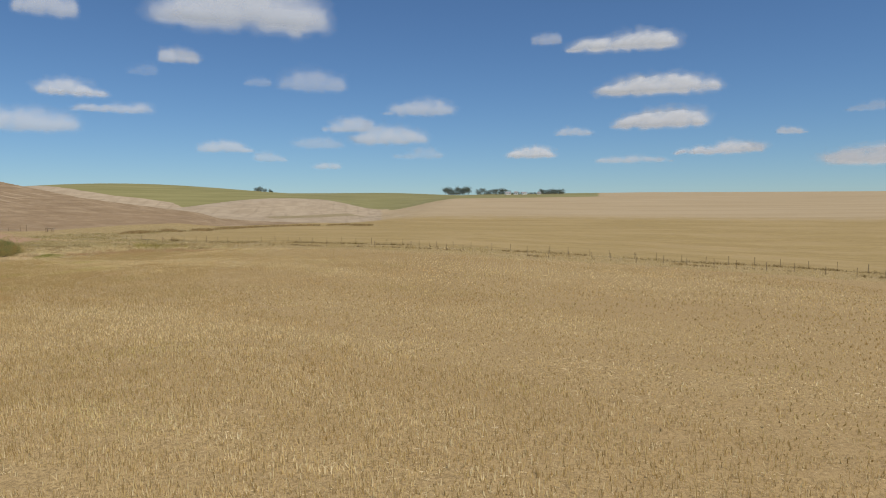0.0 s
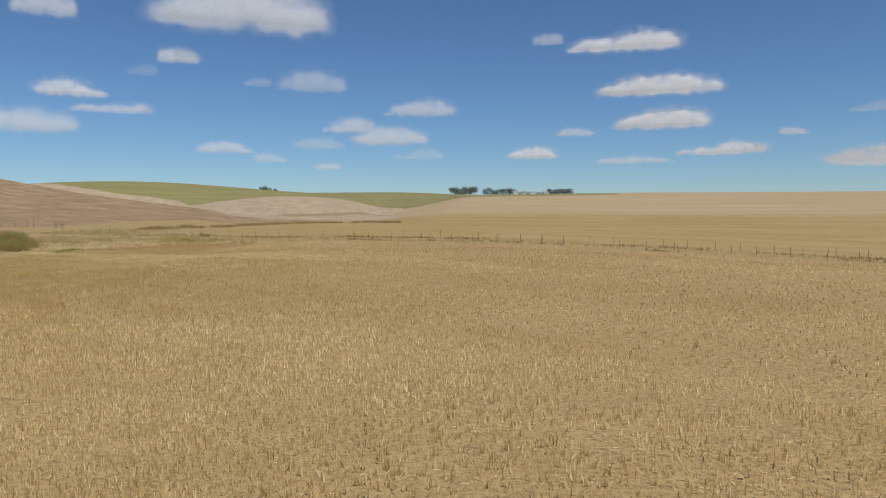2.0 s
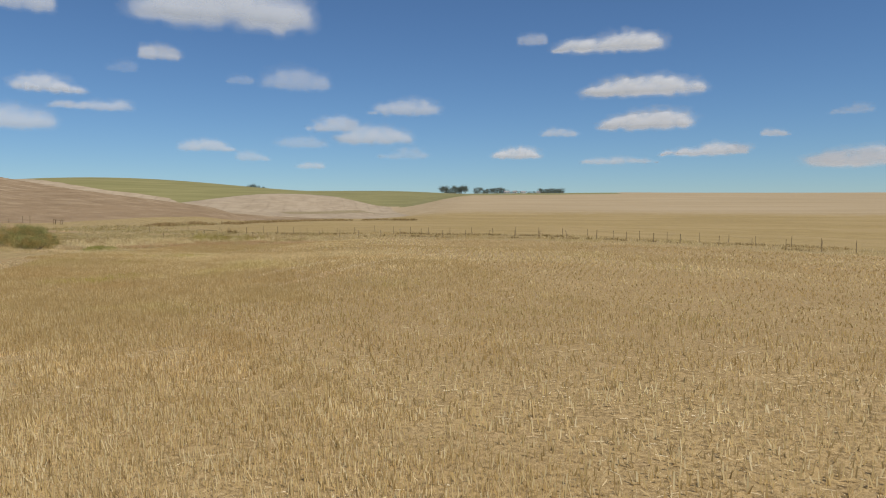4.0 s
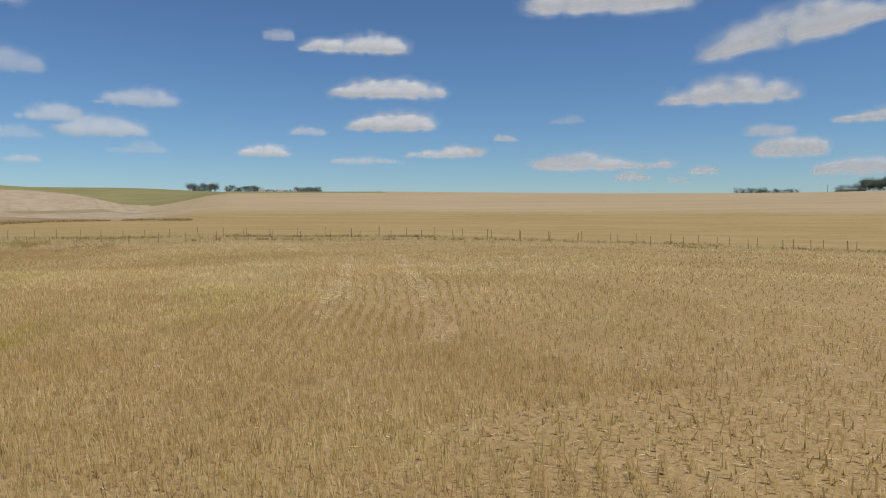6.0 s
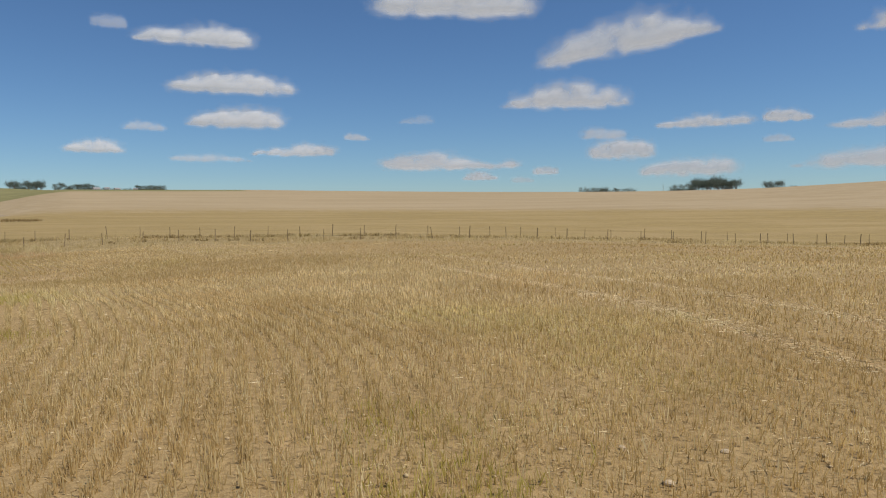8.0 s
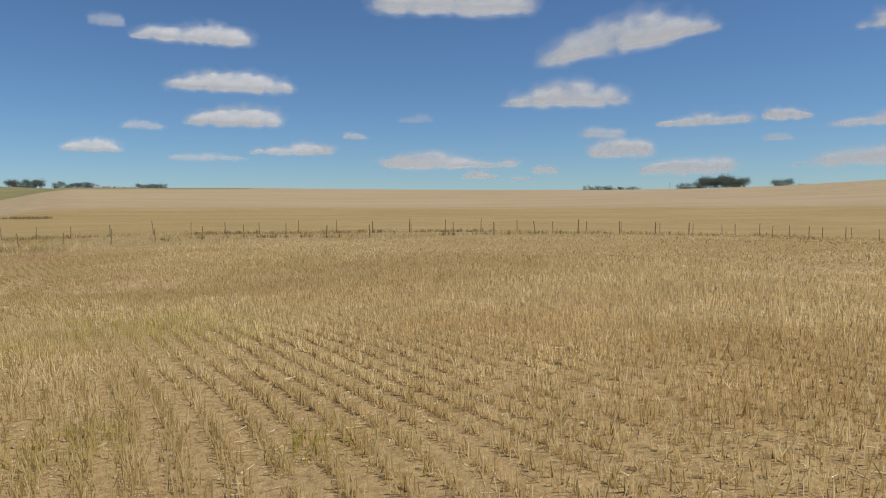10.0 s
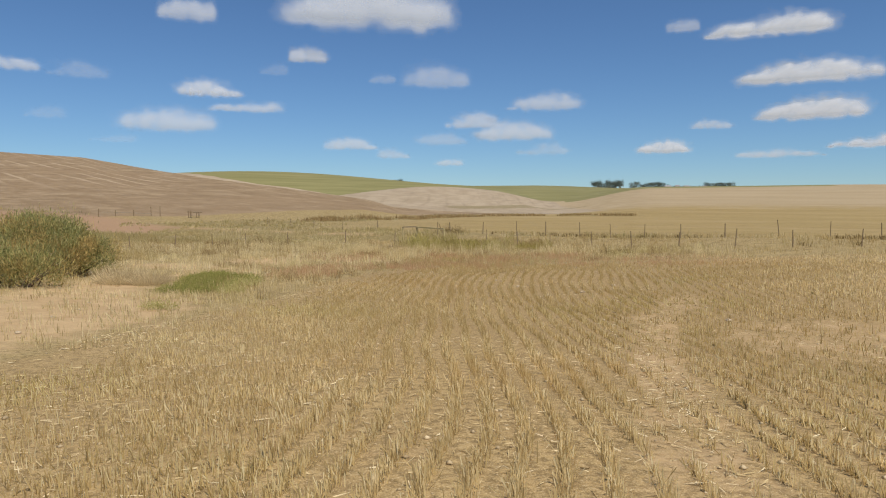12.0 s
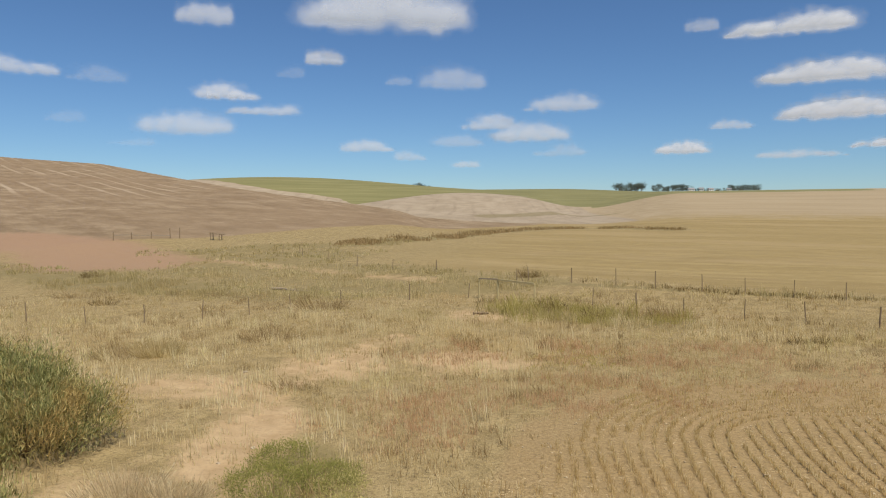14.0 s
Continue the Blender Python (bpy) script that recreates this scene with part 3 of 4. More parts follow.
    for line, count in ((WHEEL_LINE, 6000), (WHEEL_LINE_EAST, 4500), (SWATH, 1400)):
        at = rng.uniform(0, len(line) - 1, count)
        x = np.append(x, np.interp(at, np.arange(len(line)), [q[0] for q in line]) + rng.normal(0, 0.22, count))
        y = np.append(y, np.interp(at, np.arange(len(line)), [q[1] for q in line]) + rng.normal(0, 0.22, count))
    m = len(x)
    a, ln, wd = rng.uniform(0, 6.283, m), 0.02 + 0.09 * rng.random(m) ** 1.6, rng.uniform(0.002, 0.0042, m) * np.interp(flight_side(x, y), [8, 40], [1, 3.0])
    z = height(x, y) + rng.uniform(0.004, 0.022, m)
    c, s = np.cos(a), np.sin(a)
    V = np.empty((m, 4, 3), np.float32)
    for k, (e, w) in enumerate(((-1, -1), (1, -1), (1, 1), (-1, 1))):
        V[:, k] = np.stack([x + e * ln * c - w * wd * s, y + e * ln * s + w * wd * c, z + e * rng.uniform(-0.003, 0.012, m)], -1)
    tagged(new("loose_straw", mesh_from("loose_straw", V.reshape(-1, 3), np.arange(4 * m).reshape(m, 4), M_LITTER)),
           "pale loose straw scattered over the stubble field", "straw", kind="stuff")


def clods():
    """Small lumps of earth and chaff lying among the stubble."""
    n = 15000
    y = rng.uniform(58, 131, n)
    x = np.interp(y, [0, 38, 62, 80, 105, 112], [0, -31.6, -48, -52, -61, -66]) - 3 + 26 * rng.random(n) ** 1.4
    ok = (in_field(x, y) > -0.3) & (clumped(x, y, 0.5, 2.3) + 0.6 * clumped(x, y, 2.2, 6.1) + rng.normal(0, 0.25, n) > 0.15)
    x, y = x[ok], y[ok]
    m = len(x)
    size = 0.012 + 0.030 * rng.random(m) ** 2.5
    z = height(x, y) + size * 0.3
    spin = rng.uniform(0, 6.283, m)
    c, s = np.cos(spin), np.sin(spin)
    V = np.empty((m, 6, 3), np.float32)
    for k, (dx, dy, dz) in enumerate(((1, 0, 0), (0, 1, 0), (-1, 0, 0), (0, -1, 0), (0, 0, 1), (0, 0, -1))):
        w = size * rng.uniform(0.6, 1.4, m)
        V[:, k] = np.stack([x + w * (1.3 * dx * c - dy * s), y + w * (1.3 * dx * s + dy * c), z + 0.7 * w * dz], -1)
    F = np.array([(0, 1, 4), (1, 2, 4), (2, 3, 4), (3, 0, 4), (1, 0, 5), (2, 1, 5), (3, 2, 5), (0, 3, 5)])
    faces = (np.arange(m)[:, None, None] * 6 + F[None]).reshape(-1, 3)
    tagged(new("clods", mesh_from("clods", V.reshape(-1, 3), faces, M_CLOD)), "small lumps of brown earth and pale chaff in the stubble", "earth", kind="stuff")


def tufts(x, y, tall, spread, count, wide, name, label, category, material, lean=0.32):
    """Grass tufts: each a fan of count blades."""
    n = len(x)
    X = np.repeat(x, count) + rng.normal(0, 1, n * count) * np.repeat(spread, count) * 0.5
    Y = np.repeat(y, count) + rng.normal(0, 1, n * count) * np.repeat(spread, count) * 0.5
    H = np.repeat(tall, count) * rng.uniform(0.5, 1.15, n * count)
    blades(X, Y, height(X, Y), H, wide * rng.uniform(0.6, 1.4, n * count), np.abs(rng.normal(0, lean, n * count)) * H,
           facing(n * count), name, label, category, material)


def scatter(n, x0, x1, y0, y1, density):
    """Random places in a rectangle, kept by a density from 0 to 1."""
    x, y = rng.uniform(x0, x1, n), rng.uniform(y0, y1, n)
    ok = rng.random(n) < density(x, y)
    return x[ok], y[ok]


def grasses():
    def dry_density(x, y):
        light, green, brown, farf, rough, soil, weed, upper = zones(x, y)
        return np.clip(rough - 0.75 * soil, 0, 1) * np.clip(0.62 + 1.2 * clumped(x, y, 0.8, 2.0) + 0.6 * clumped(x, y, 5, 1.0), 0.08, 1)

    x, y = scatter(56000, -104, -42, 100, 160, dry_density)
    tufts(x, y, rng.uniform(0.07, 0.28, len(x)) * (1 + 0.6 * clumped(x, y, 4, 6.0)), np.full(len(x), 0.20), 6, 0.0068,
          "dry_grass", "rough dry straw-coloured grass by the fence", "grass", M_DRY)

    def verge_density(x, y):
        v = y + 0.555 * x
        return rise(111, 114, v) * rise(137, 132, v) * np.clip(0.5 + clumped(x, y, 2.2, 5.0), 0.1, 1)

    x, y = scatter(60000, -60, 95, 66, 172, verge_density)
    tufts(x, y, rng.uniform(0.15, 0.45, len(x)), np.full(len(x), 0.2), 5, 0.014,
          "verge_grass", "pale dry verge grass along the wire fences", "grass", M_DRY)

    def weed_density(x, y):
        zn = zones(x, y)
        return np.clip(zn[6] * 1.3 - 0.3, 0, 1) * np.clip(0.35 + 1.2 * clumped(x, y, 1.3, 8.0), 0.0, 1)

    x, y = scatter(22000, -112, -42, 138, 176, weed_density)
    tufts(x, y, rng.uniform(0.2, 0.65, len(x)), np.full(len(x), 0.3), 11, 0.012,
          "green_weeds", "tall olive-green weeds round the gate", "weed", M_OLIVE)
    x, y = scatter(8000, -130, -70, 170, 235, weed_density)
    tufts(x, y, rng.uniform(0.2, 0.5, len(x)), np.full(len(x), 0.4), 10, 0.03,
          "marsh_grass", "greenish rough grass in the hollow past the fence", "grass", M_OLIVE)

    def dead_density(x, y):
        v = y + 0.555 * x
        return (1.5 * rise(130.2, 131.0, v) * rise(133.0, 132.0, v) + 0.9 * rise(120.6, 121.2, v) * rise(123, 122.2, v)) * np.clip(0.35 + 1.3 * clumped(x, y, 3.5, 3.0), 0, 1)

    x, y = scatter(60000, -60, 95, 70, 166, dead_density)
    tufts(x, y, rng.uniform(0.15, 0.42, len(x)), np.full(len(x), 0.3), 8, 0.02,
          "dead_weeds", "dark brown dead weeds along the fence line", "weed", M_DEAD)

    def gully_density(x, y):
        return along(x, y, GULLY, 3.4) * np.clip(0.3 + 1.1 * clumped(x, y, 2.6, 2.0), 0, 1)

    x, y = scatter(30000, -105, -20, 215, 330, gully_density)
    tufts(x, y, rng.uniform(0.3, 0.95, len(x)), np.full(len(x), 1.1), 7, 0.06,
          "gully_weeds", "brown weeds along the shallow gully in the far field", "weed", M_BROWN)
    def tussock_density(x, y):
        return np.maximum(along(x, y, [(-63.5, 151), (-61, 149.5), (-58.5, 148)], 2.2), 0.5 * along(x, y, [(-63, 147), (-55, 148)], 1.6)) * np.clip(0.45 + 1.3 * clumped(x, y, 0.8, 7.0), 0, 1)

    x, y = scatter(4600, -68, -46, 138, 155, tussock_density)
    tufts(x, y, rng.uniform(0.3, 1.2, len(x)) * (0.75 + 0.5 * clumped(x, y, 1.4, 3.0)), np.full(len(x), 0.36), 18, 0.008,
          "tussock_grass", "tall olive-green tussocks beside the gate", "grass", M_TUSSOCK)

    def pale_density(x, y):
        return np.maximum.reduce([along(x, y, [(-76, 146), (-69, 143), (-64, 138)], 3.0), 0.6 * along(x, y, [(-63, 145), (-53, 143.5), (-43, 138.5)], 2.6), 0.45 * spot(x, y, -74, 135, 12, 12), 0.5 * spot(x, y, -67, 132, 4.5, 5), 0.7 * along(x, y, [(-56, 144.5), (-49, 143.5)], 1.3)]) * np.clip(0.2 + 1.9 * clumped(x, y, 0.75, 4.0), 0, 1)

    x, y = scatter(12500, -92, -42, 120, 152, pale_density)
    tufts(x, y, rng.uniform(0.25, 0.8, len(x)), np.full(len(x), 0.24), 14, 0.0062,
          "tall_dry_grass", "tall pale tussocks of dry grass in the rough ground", "grass", M_PALE, 0.16)

    def scrub_density(x, y):
        return np.clip(zones(x, y)[4] - zones(x, y)[5], 0, 1) * np.clip(1.4 * clumped(x, y, 0.6, 5.0) + 0.7 * clumped(x, y, 3.3, 2.0) - 0.1, 0, 1)

    x, y = scatter(14500, -104, -44, 112, 158, scrub_density)
    tufts(x, y, rng.uniform(0.12, 0.45, len(x)), np.full(len(x), 0.24), 10, 0.0072,
          "brown_scrub", "low tufts of brown dead weeds in the rough ground", "weed", M_BROWN)

    def rust_density(x, y):
        return np.maximum.reduce([spot(x, y, -59.4, 130.6, 3.2, 3.0), spot(x, y, -65, 127, 2.2, 3.6, -10), spot(x, y, -66.5, 137, 2.5, 2.5), 0.5 * along(x, y, [(-57, 134), (-46, 134)], 2.4), 0.9 * along(x, y, [(-61.5, 138.5), (-58, 137), (-53.5, 138.5)], 2.2), 0.5 * along(x, y, [(-66, 130), (-68, 126)], 1.5)]) * np.clip(0.55 + clumped(x, y, 0.7, 1.0), 0.05, 1)

    x, y = scatter(19000, -72, -42, 120, 142, rust_density)
    tufts(x, y, rng.uniform(0.12, 0.34, len(x)), np.full(len(x), 0.16), 6, 0.007,
          "rusty_grass", "reddish-brown dry grass at the end of the stubble", "grass", M_RUST)
    # greenish weeds left standing in the stubble
    for cx, cy, r, k in ((-48.6, 94.2, 1.7, 130), (-48.4, 84.9, 0.8, 40), (-50.5, 86.9, 0.9, 45), (-50.6, 92.8, 1.0, 40), (-53.4, 94.5, 0.9, 40), (-45.2, 70.4, 1.3, 150), (-46.6, 70.0, 1.3, 90), (-44.6, 73, 1.2, 60), (-61, 137, 3, 160)):
        x, y = cx + rng.normal(0, r * 0.5, k), cy + rng.normal(0, r * 0.5, k)
        tufts(x, y, rng.uniform(0.08, 0.22, k), np.full(k, 0.14), 6, 0.006,
              "field_weeds", "small green weeds growing in the stubble", "weed", M_MAT)


stubble()
clods()
grasses()


# ---- parts ----
def part(name, bm, material, parent, label=""):
    me = bpy.data.meshes.new(name)
    bm.to_mesh(me)
    bm.free()
    me.materials.append(material)
    ob = new(name, me)
    ob.parent = parent
    return tagged(ob, label)


def array_part(name, verts, faces, material, parent, label=""):
    ob = new(name, mesh_from(name, verts, faces, material))
    ob.parent = parent
    return tagged(ob, label)


def thing(name, place, label, category, group="", turn=0.0):
    ob = new(name)
    ob.matrix_basis = pose(*place, 0, 0, turn)
    return tagged(ob, label, category, group)


def limb(bm, a, b, r0, r1, sides=6):
    """A tapered round stick from a to b."""
    a, b = Vector(a), Vector(b)
    q = (b - a).to_track_quat("Z", "Y").to_matrix()
    rings = []
    for p, r in ((a, r0), (b, r1)):
        rings.append([bm.verts.new(p + q @ Vector((r * math.cos(6.2832 * k / sides), r * math.sin(6.2832 * k / sides), 0))) for k in range(sides)])
    for k in range(sides):
        m = (k + 1) % sides
        bm.faces.new((rings[0][k], rings[0][m], rings[1][m], rings[1][k]))
    bm.faces.new(rings[0][::-1])
    bm.faces.new(rings[1])


def beam(bm, a, b, w, h):
    """A sawn beam from a to b with slightly eased ends."""
    a, b = Vector(a), Vector(b)
    q = (b - a).to_track_quat("Y", "Z").to_matrix()
    out = []
    for s, k in ((0, 0.8), (0.015, 1), (0.985, 1), (1, 0.8)):
        c = a.lerp(b, s)
        out.append([bm.verts.new(c + q @ Vector((sx * w * k / 2, 0, sz * h * k / 2))) for sx, sz in ((-1, -1), (1, -1), (1, 1), (-1, 1))])
    for p, r in zip(out[:-1], out[1:]):
        for k in range(4):
            m = (k + 1) % 4
            bm.faces.new((p[k], p[m], r[m], r[k]))
    bm.faces.new(out[0][::-1])
    bm.faces.new(out[-1])


# ---- fences ----
pick = random.Random(5)


def wire_fence(name, points, tall, label):
    """Posts at the given places with five wires between them."""
    x0, y0 = points[0]
    f = thing(name, (x0, y0, float(height(x0, y0))), label, "fence")
    base = Vector((x0, y0, float(height(x0, y0))))
    feet = [Vector((x, y, float(height(x, y)))) - base for x, y in points]
    for k, p in enumerate(feet):
        bm = bmesh.new()
        h = tall * pick.uniform(0.9, 1.08)
        thick = pick.choice((0.03, 0.036, 0.036, 0.048))
        lean = Vector((pick.gauss(0, 0.05), pick.gauss(0, 0.05), 0))
        mid = p + lean * 0.5 + Vector((0, 0, h * 0.5))
        limb(bm, p - Vector((0, 0, 0.15)), mid, thick * 1.05, thick, 7)
        limb(bm, mid, p + lean + Vector((0, 0, h)), thick, thick * 0.9, 7)
        part("post", bm, M_POST, f)
    for w in (0.25, 0.5, 0.75, 0.95, 1.12):
        bm = bmesh.new()
        for a, b in zip(feet[:-1], feet[1:]):
            up = Vector((0, 0, w * tall / 1.25))
            limb(bm, a + up, b + up, 0.0013, 0.0013, 3)
        part("wire", bm, M_WIRE, f)
    return f


def on_line(x, offset):
    return (x, offset - 0.555 * x)


NEAR_X = [-59.4, -56.6, -53.85, -50.65, -47.72, -44.6, -41.2, -38.0, -34.6, -31.5, -28.4, -25.35, -22.05, -18.9, -15.6, -12.4, -9.1, -5.7, -2.3, 0.6, 3.4]
FAR_X = [-64.6, -60.9, -57.3, -54.4, -51.2, -48.5, -45.7, -42.9, -39.7, -36.1, -33.0, -30.1, -27.2, -23.9, -20.6, -17.4, -14.2, -11.0, -7.8, -4.5, -1.2]
NEAR_X += [7.2 + 3.1 * k + pick.uniform(-0.3, 0.3) for k in range(28)]
FAR_X += [2.1 + 3.2 * k + pick.uniform(-0.3, 0.3) for k in range(30)]
wire_fence("wire_fence", [on_line(x, 120.5) for x in NEAR_X], 1.25, "wire fence with thin dark posts along the stubble field")
wire_fence("wire_fence", [on_line(x, 131.0) for x in FAR_X], 1.3, "wire fence with dark posts on the far side of the track")
WEST = [(-68.8, 158.5), (-73.0, 156.2), (-77.0, 152.0), (-79.6, 149.0), (-81.4, 146.6), (-83.6, 144.6), (-86.4, 142.8), (-89.2, 141.2), (-93.6, 141.6), (-97.5, 141.0), (-102, 140.5), (-107, 140)]
wire_fence("wire_fence", WEST, 1.2, "old wire fence with leaning posts through rough grass")
BACK = [(-74.0, 172.0), (-79.5, 176.0), (-85.0, 181.0), (-90.5, 187.0), (-96.5, 193.5), (-98.8, 198.0), (-103.5, 203.0)]
wire_fence("wire_fence", BACK, 1.3, "broken line of fence posts in the grassy hollow")


def rail_gate():
    """A low wooden bar across the gap in the fence."""
    a, m, b = (-67.9, 158.2), (-66.36, 157.33), (-63.5, 155.75)
    z = float(height(*m))
    g = thing("field_gate", (m[0], m[1], z), "low weathered wooden rail gate between the fences", "gate")
    for (x, y), r, h in ((a, 0.06, 1.55), (m, 0.10, 1.52), (b, 0.075, 1.45)):
        bm = bmesh.new()
        limb(bm, (x - m[0], y - m[1], -0.2), (x - m[0], y - m[1], h), r, r * 0.92, 8)
        part("post", bm, M_GATE, g)
    bm = bmesh.new()
    beam(bm, (a[0] - m[0], a[1] - m[1], 1.52), (0, 0, 1.57), 0.10, 0.09)
    part("rail", bm, M_RAIL, g, "pale grey wooden rail")
    bm = bmesh.new()
    beam(bm, (0, -0.06, 1.54), (b[0] - m[0], b[1] - m[1] - 0.06, 1.42), 0.13, 0.15)
    part("rail", bm, M_GATE, g, "heavy olive-brown wooden rail")


def stick_frame():
    x, y = -65.4, 163.4
    g = thing("stick_frame", (x, y, float(height(x, y))), "leaning wooden sticks propped beside the track", "fence")
    for k, (dx, top) in enumerate(((0.0, 1.5), (0.35, 1.35))):
        bm = bmesh.new()
        limb(bm, (dx * 2.2, 0.05 * k, -0.15), (dx * 0.3, 0.0, top), 0.045, 0.03, 7)
        part("stick", bm, M_POST, g)


def pen():
    """Wooden pen posts and a small stand at the foot of the brown hill."""
    x, y = -139, 213
    z0 = float(height(x, y))
    g = thing("wooden_pen", (x, y, z0), "weathered wooden pen with few rails below the brown hill", "fence")
    feet = [(0, 0), (1.3, 3.2), (3.0, 6.5), (5.0, 9.4), (6.2, 10.6)]
    at = [Vector((dx, dy, float(height(x + dx, y + dy)) - z0)) for dx, dy in feet]
    for p, h in zip(at, (1.5, 1.2, 1.2, 1.9, 2.0)):
        bm = bmesh.new()
        limb(bm, p - Vector((0, 0, 0.2)), p + Vector((pick.gauss(0, 0.06), 0, h)), 0.085, 0.07, 7)
        part("post", bm, M_POST, g)
    for a, b, h in ((0, 1, 0.9), (1, 2, 0.7), (2, 3, 0.6)):
        bm = bmesh.new()
        beam(bm, at[a] + Vector((0, 0, h)), at[b] + Vector((0, 0, h - 0.1)), 0.12, 0.14)
        part("rail", bm, M_RAIL, g)
    x, y = -125.5, 223.5
    s = thing("wooden_stand", (x, y, float(height(x, y))), "dark wooden loading stand below the brown hill", "stand")
    for dx, dy in ((-0.8, -0.5), (0.9, -0.4), (-0.8, 0.5), (0.9, 0.6)):
        bm = bmesh.new()
        limb(bm, (dx, dy, -0.3), (dx, dy, 1.5 if dx < 0 else 1.1), 0.08, 0.07, 7)
        part("leg", bm, M_POST, s)
    bm = bmesh.new()
    beam(bm, (-1.0, 0, 1.2), (1.6, 0.1, 1.1), 1.2, 0.14)
    part("deck", bm, M_POST, s)


def lying_log(x, y, length, radius, turn, material, label):
    g = thing("log", (x, y, float(height(x, y))), label, "log", turn=turn)
    bm = bmesh.new()
    pts = [Vector((length * (k / 4 - 0.5), 0.08 * length * math.sin(k * 1.7), radius * (0.9 + 0.2 * (k % 2)))) for k in range(5)]
    for k, (a, b) in enumerate(zip(pts[:-1], pts[1:])):
        limb(bm, a, b, radius * (1 - 0.12 * k), radius * (1 - 0.12 * (k + 1)), 8)
    part("stem", bm, material, g)
    bm = bmesh.new()
    limb(bm, pts[2], pts[2] + Vector((0.2 * length, 0.22 * length, radius * 1.4)), radius * 0.5, radius * 0.2, 6)
    part("branch", bm, material, g)


rail_gate()
stick_frame()
pen()
lying_log(-66.6, 149.3, 1.0, 0.09, 10, M_POST, "dark fallen log lying on bare earth")
lying_log(-84.5, 160.5, 4.2, 0.10, -20, M_RAIL, "pale fallen pole lying in rough grass")


# ---- shrubs ----
def leaf_cloud(lobes, count, size, seed, droop=0.0, slim=0.17):
    """Many small folded leaves gathered in sprays over rounded lobes (x, y, z, rx, ry, rz)."""
    g = np.random.default_rng(seed)
    vol = np.array([l[3] * l[4] * l[5] for l in lobes]) ** 0.67
    who = g.choice(len(lobes), size=count // 7, p=vol / vol.sum())
    L = np.array(lobes)[who]
    d = g.normal(size=(len(who), 3))
    d /= np.linalg.norm(d, axis=1)[:, None]
    d[:, 2] = np.where(d[:, 2] < -0.55, -d[:, 2], d[:, 2])
    rad = g.uniform(0.35, 1.0, len(who)) ** 0.45 * g.uniform(0.86, 1.16, len(who))
    rad = rad * (1 + 0.35 * (g.random(len(who)) < 0.10) * g.random(len(who)) * np.clip(d[:, 2] + 0.4, 0, 1))
    sprays = L[:, :3] + d * L[:, 3:] * rad[:, None]
    dent = clumped(sprays[:, 0] + sprays[:, 2], sprays[:, 1] - 0.7 * sprays[:, 2], 0.17 * size / 0.1 + 0.06, float(seed))
    sprays = L[:, :3] + (sprays - L[:, :3]) * (1 + (0.16 - 0.2 * min(droop, 0.0)) * dent)[:, None]
    C = np.repeat(sprays, 7, axis=0) + g.normal(0, size * 1.5, (len(who) * 7, 3))
    out = np.repeat(d, 7, axis=0)
    up = out * 0.6 + g.normal(0, 0.55, C.shape) + np.array([0, 0, 0.55 - droop])
    up /= np.linalg.norm(up, axis=1)[:, None]
    side = np.cross(up, g.normal(size=C.shape))
    side /= np.linalg.norm(side, axis=1)[:, None] + 1e-9
    n = len(C)
    ln = size * g.uniform(0.6, 1.5, n)[:, None]
    V = np.empty((n, 4, 3), np.float32)
    V[:, 0] = C - up * ln * 0.5
    V[:, 1] = C + side * ln * slim
    V[:, 2] = C + up * ln * 0.6
    V[:, 3] = C - side * ln * slim
    V = V.reshape(-1, 3)
    V[:, 2] = np.maximum(V[:, 2], 0.02)
    return V, np.arange(4 * n).reshape(n, 4)


def shrub(x, y, lobes, count, size, seed, label, material=None):
    s = thing("shrub", (x, y, float(height(x, y))), label, "shrub")
    bm = bmesh.new()
    rr = random.Random(seed)
    for lx, ly, lz, rx, ry, rz in lobes:
        for k in range(9):
            a = rr.uniform(0, 6.283)
            foot = Vector((lx * 0.6 + rr.gauss(0, 0.15), ly * 0.6 + rr.gauss(0, 0.15), -0.1))
            knee = Vector((lx + 0.4 * rx * math.cos(a), ly + 0.4 * ry * math.sin(a), lz * 0.7))
            tip = Vector((lx + 0.85 * rx * math.cos(a), ly + 0.85 * ry * math.sin(a), lz + rz * rr.uniform(0.0, 0.75)))
            limb(bm, foot, knee, 0.035, 0.02, 5)
            limb(bm, knee, tip, 0.02, 0.006, 5)
    tagged(part("stems", bm, M_TWIG, s, "thin brown woody stems"), "thin brown woody stems", kind="stuff")
    bm = bmesh.new()
    for lx, ly, lz, rx, ry, rz in lobes:
        for k in range(16):
            a, e = rr.uniform(0, 6.283), rr.uniform(0.15, 1.45)
            way = Vector((rx * math.cos(a) * math.cos(e), ry * math.sin(a) * math.cos(e), rz * math.sin(e)))
            root = Vector((lx, ly, lz)) + way * 0.7
            limb(bm, root, root + way * rr.uniform(0.3, 0.5) + Vector((0, 0, rr.uniform(0.05, 0.25))), 0.009, 0.004, 4)
    tagged(part("shoots", bm, M_SHOOT, s, "pale dry upright shoots"), "pale dry upright shoots", kind="stuff")
    V, F = leaf_cloud(lobes, count, size * 1.25, seed, -0.5, 0.075)
    array_part("foliage", V, F, material or M_SAGE, s, "narrow grey-green leaves")


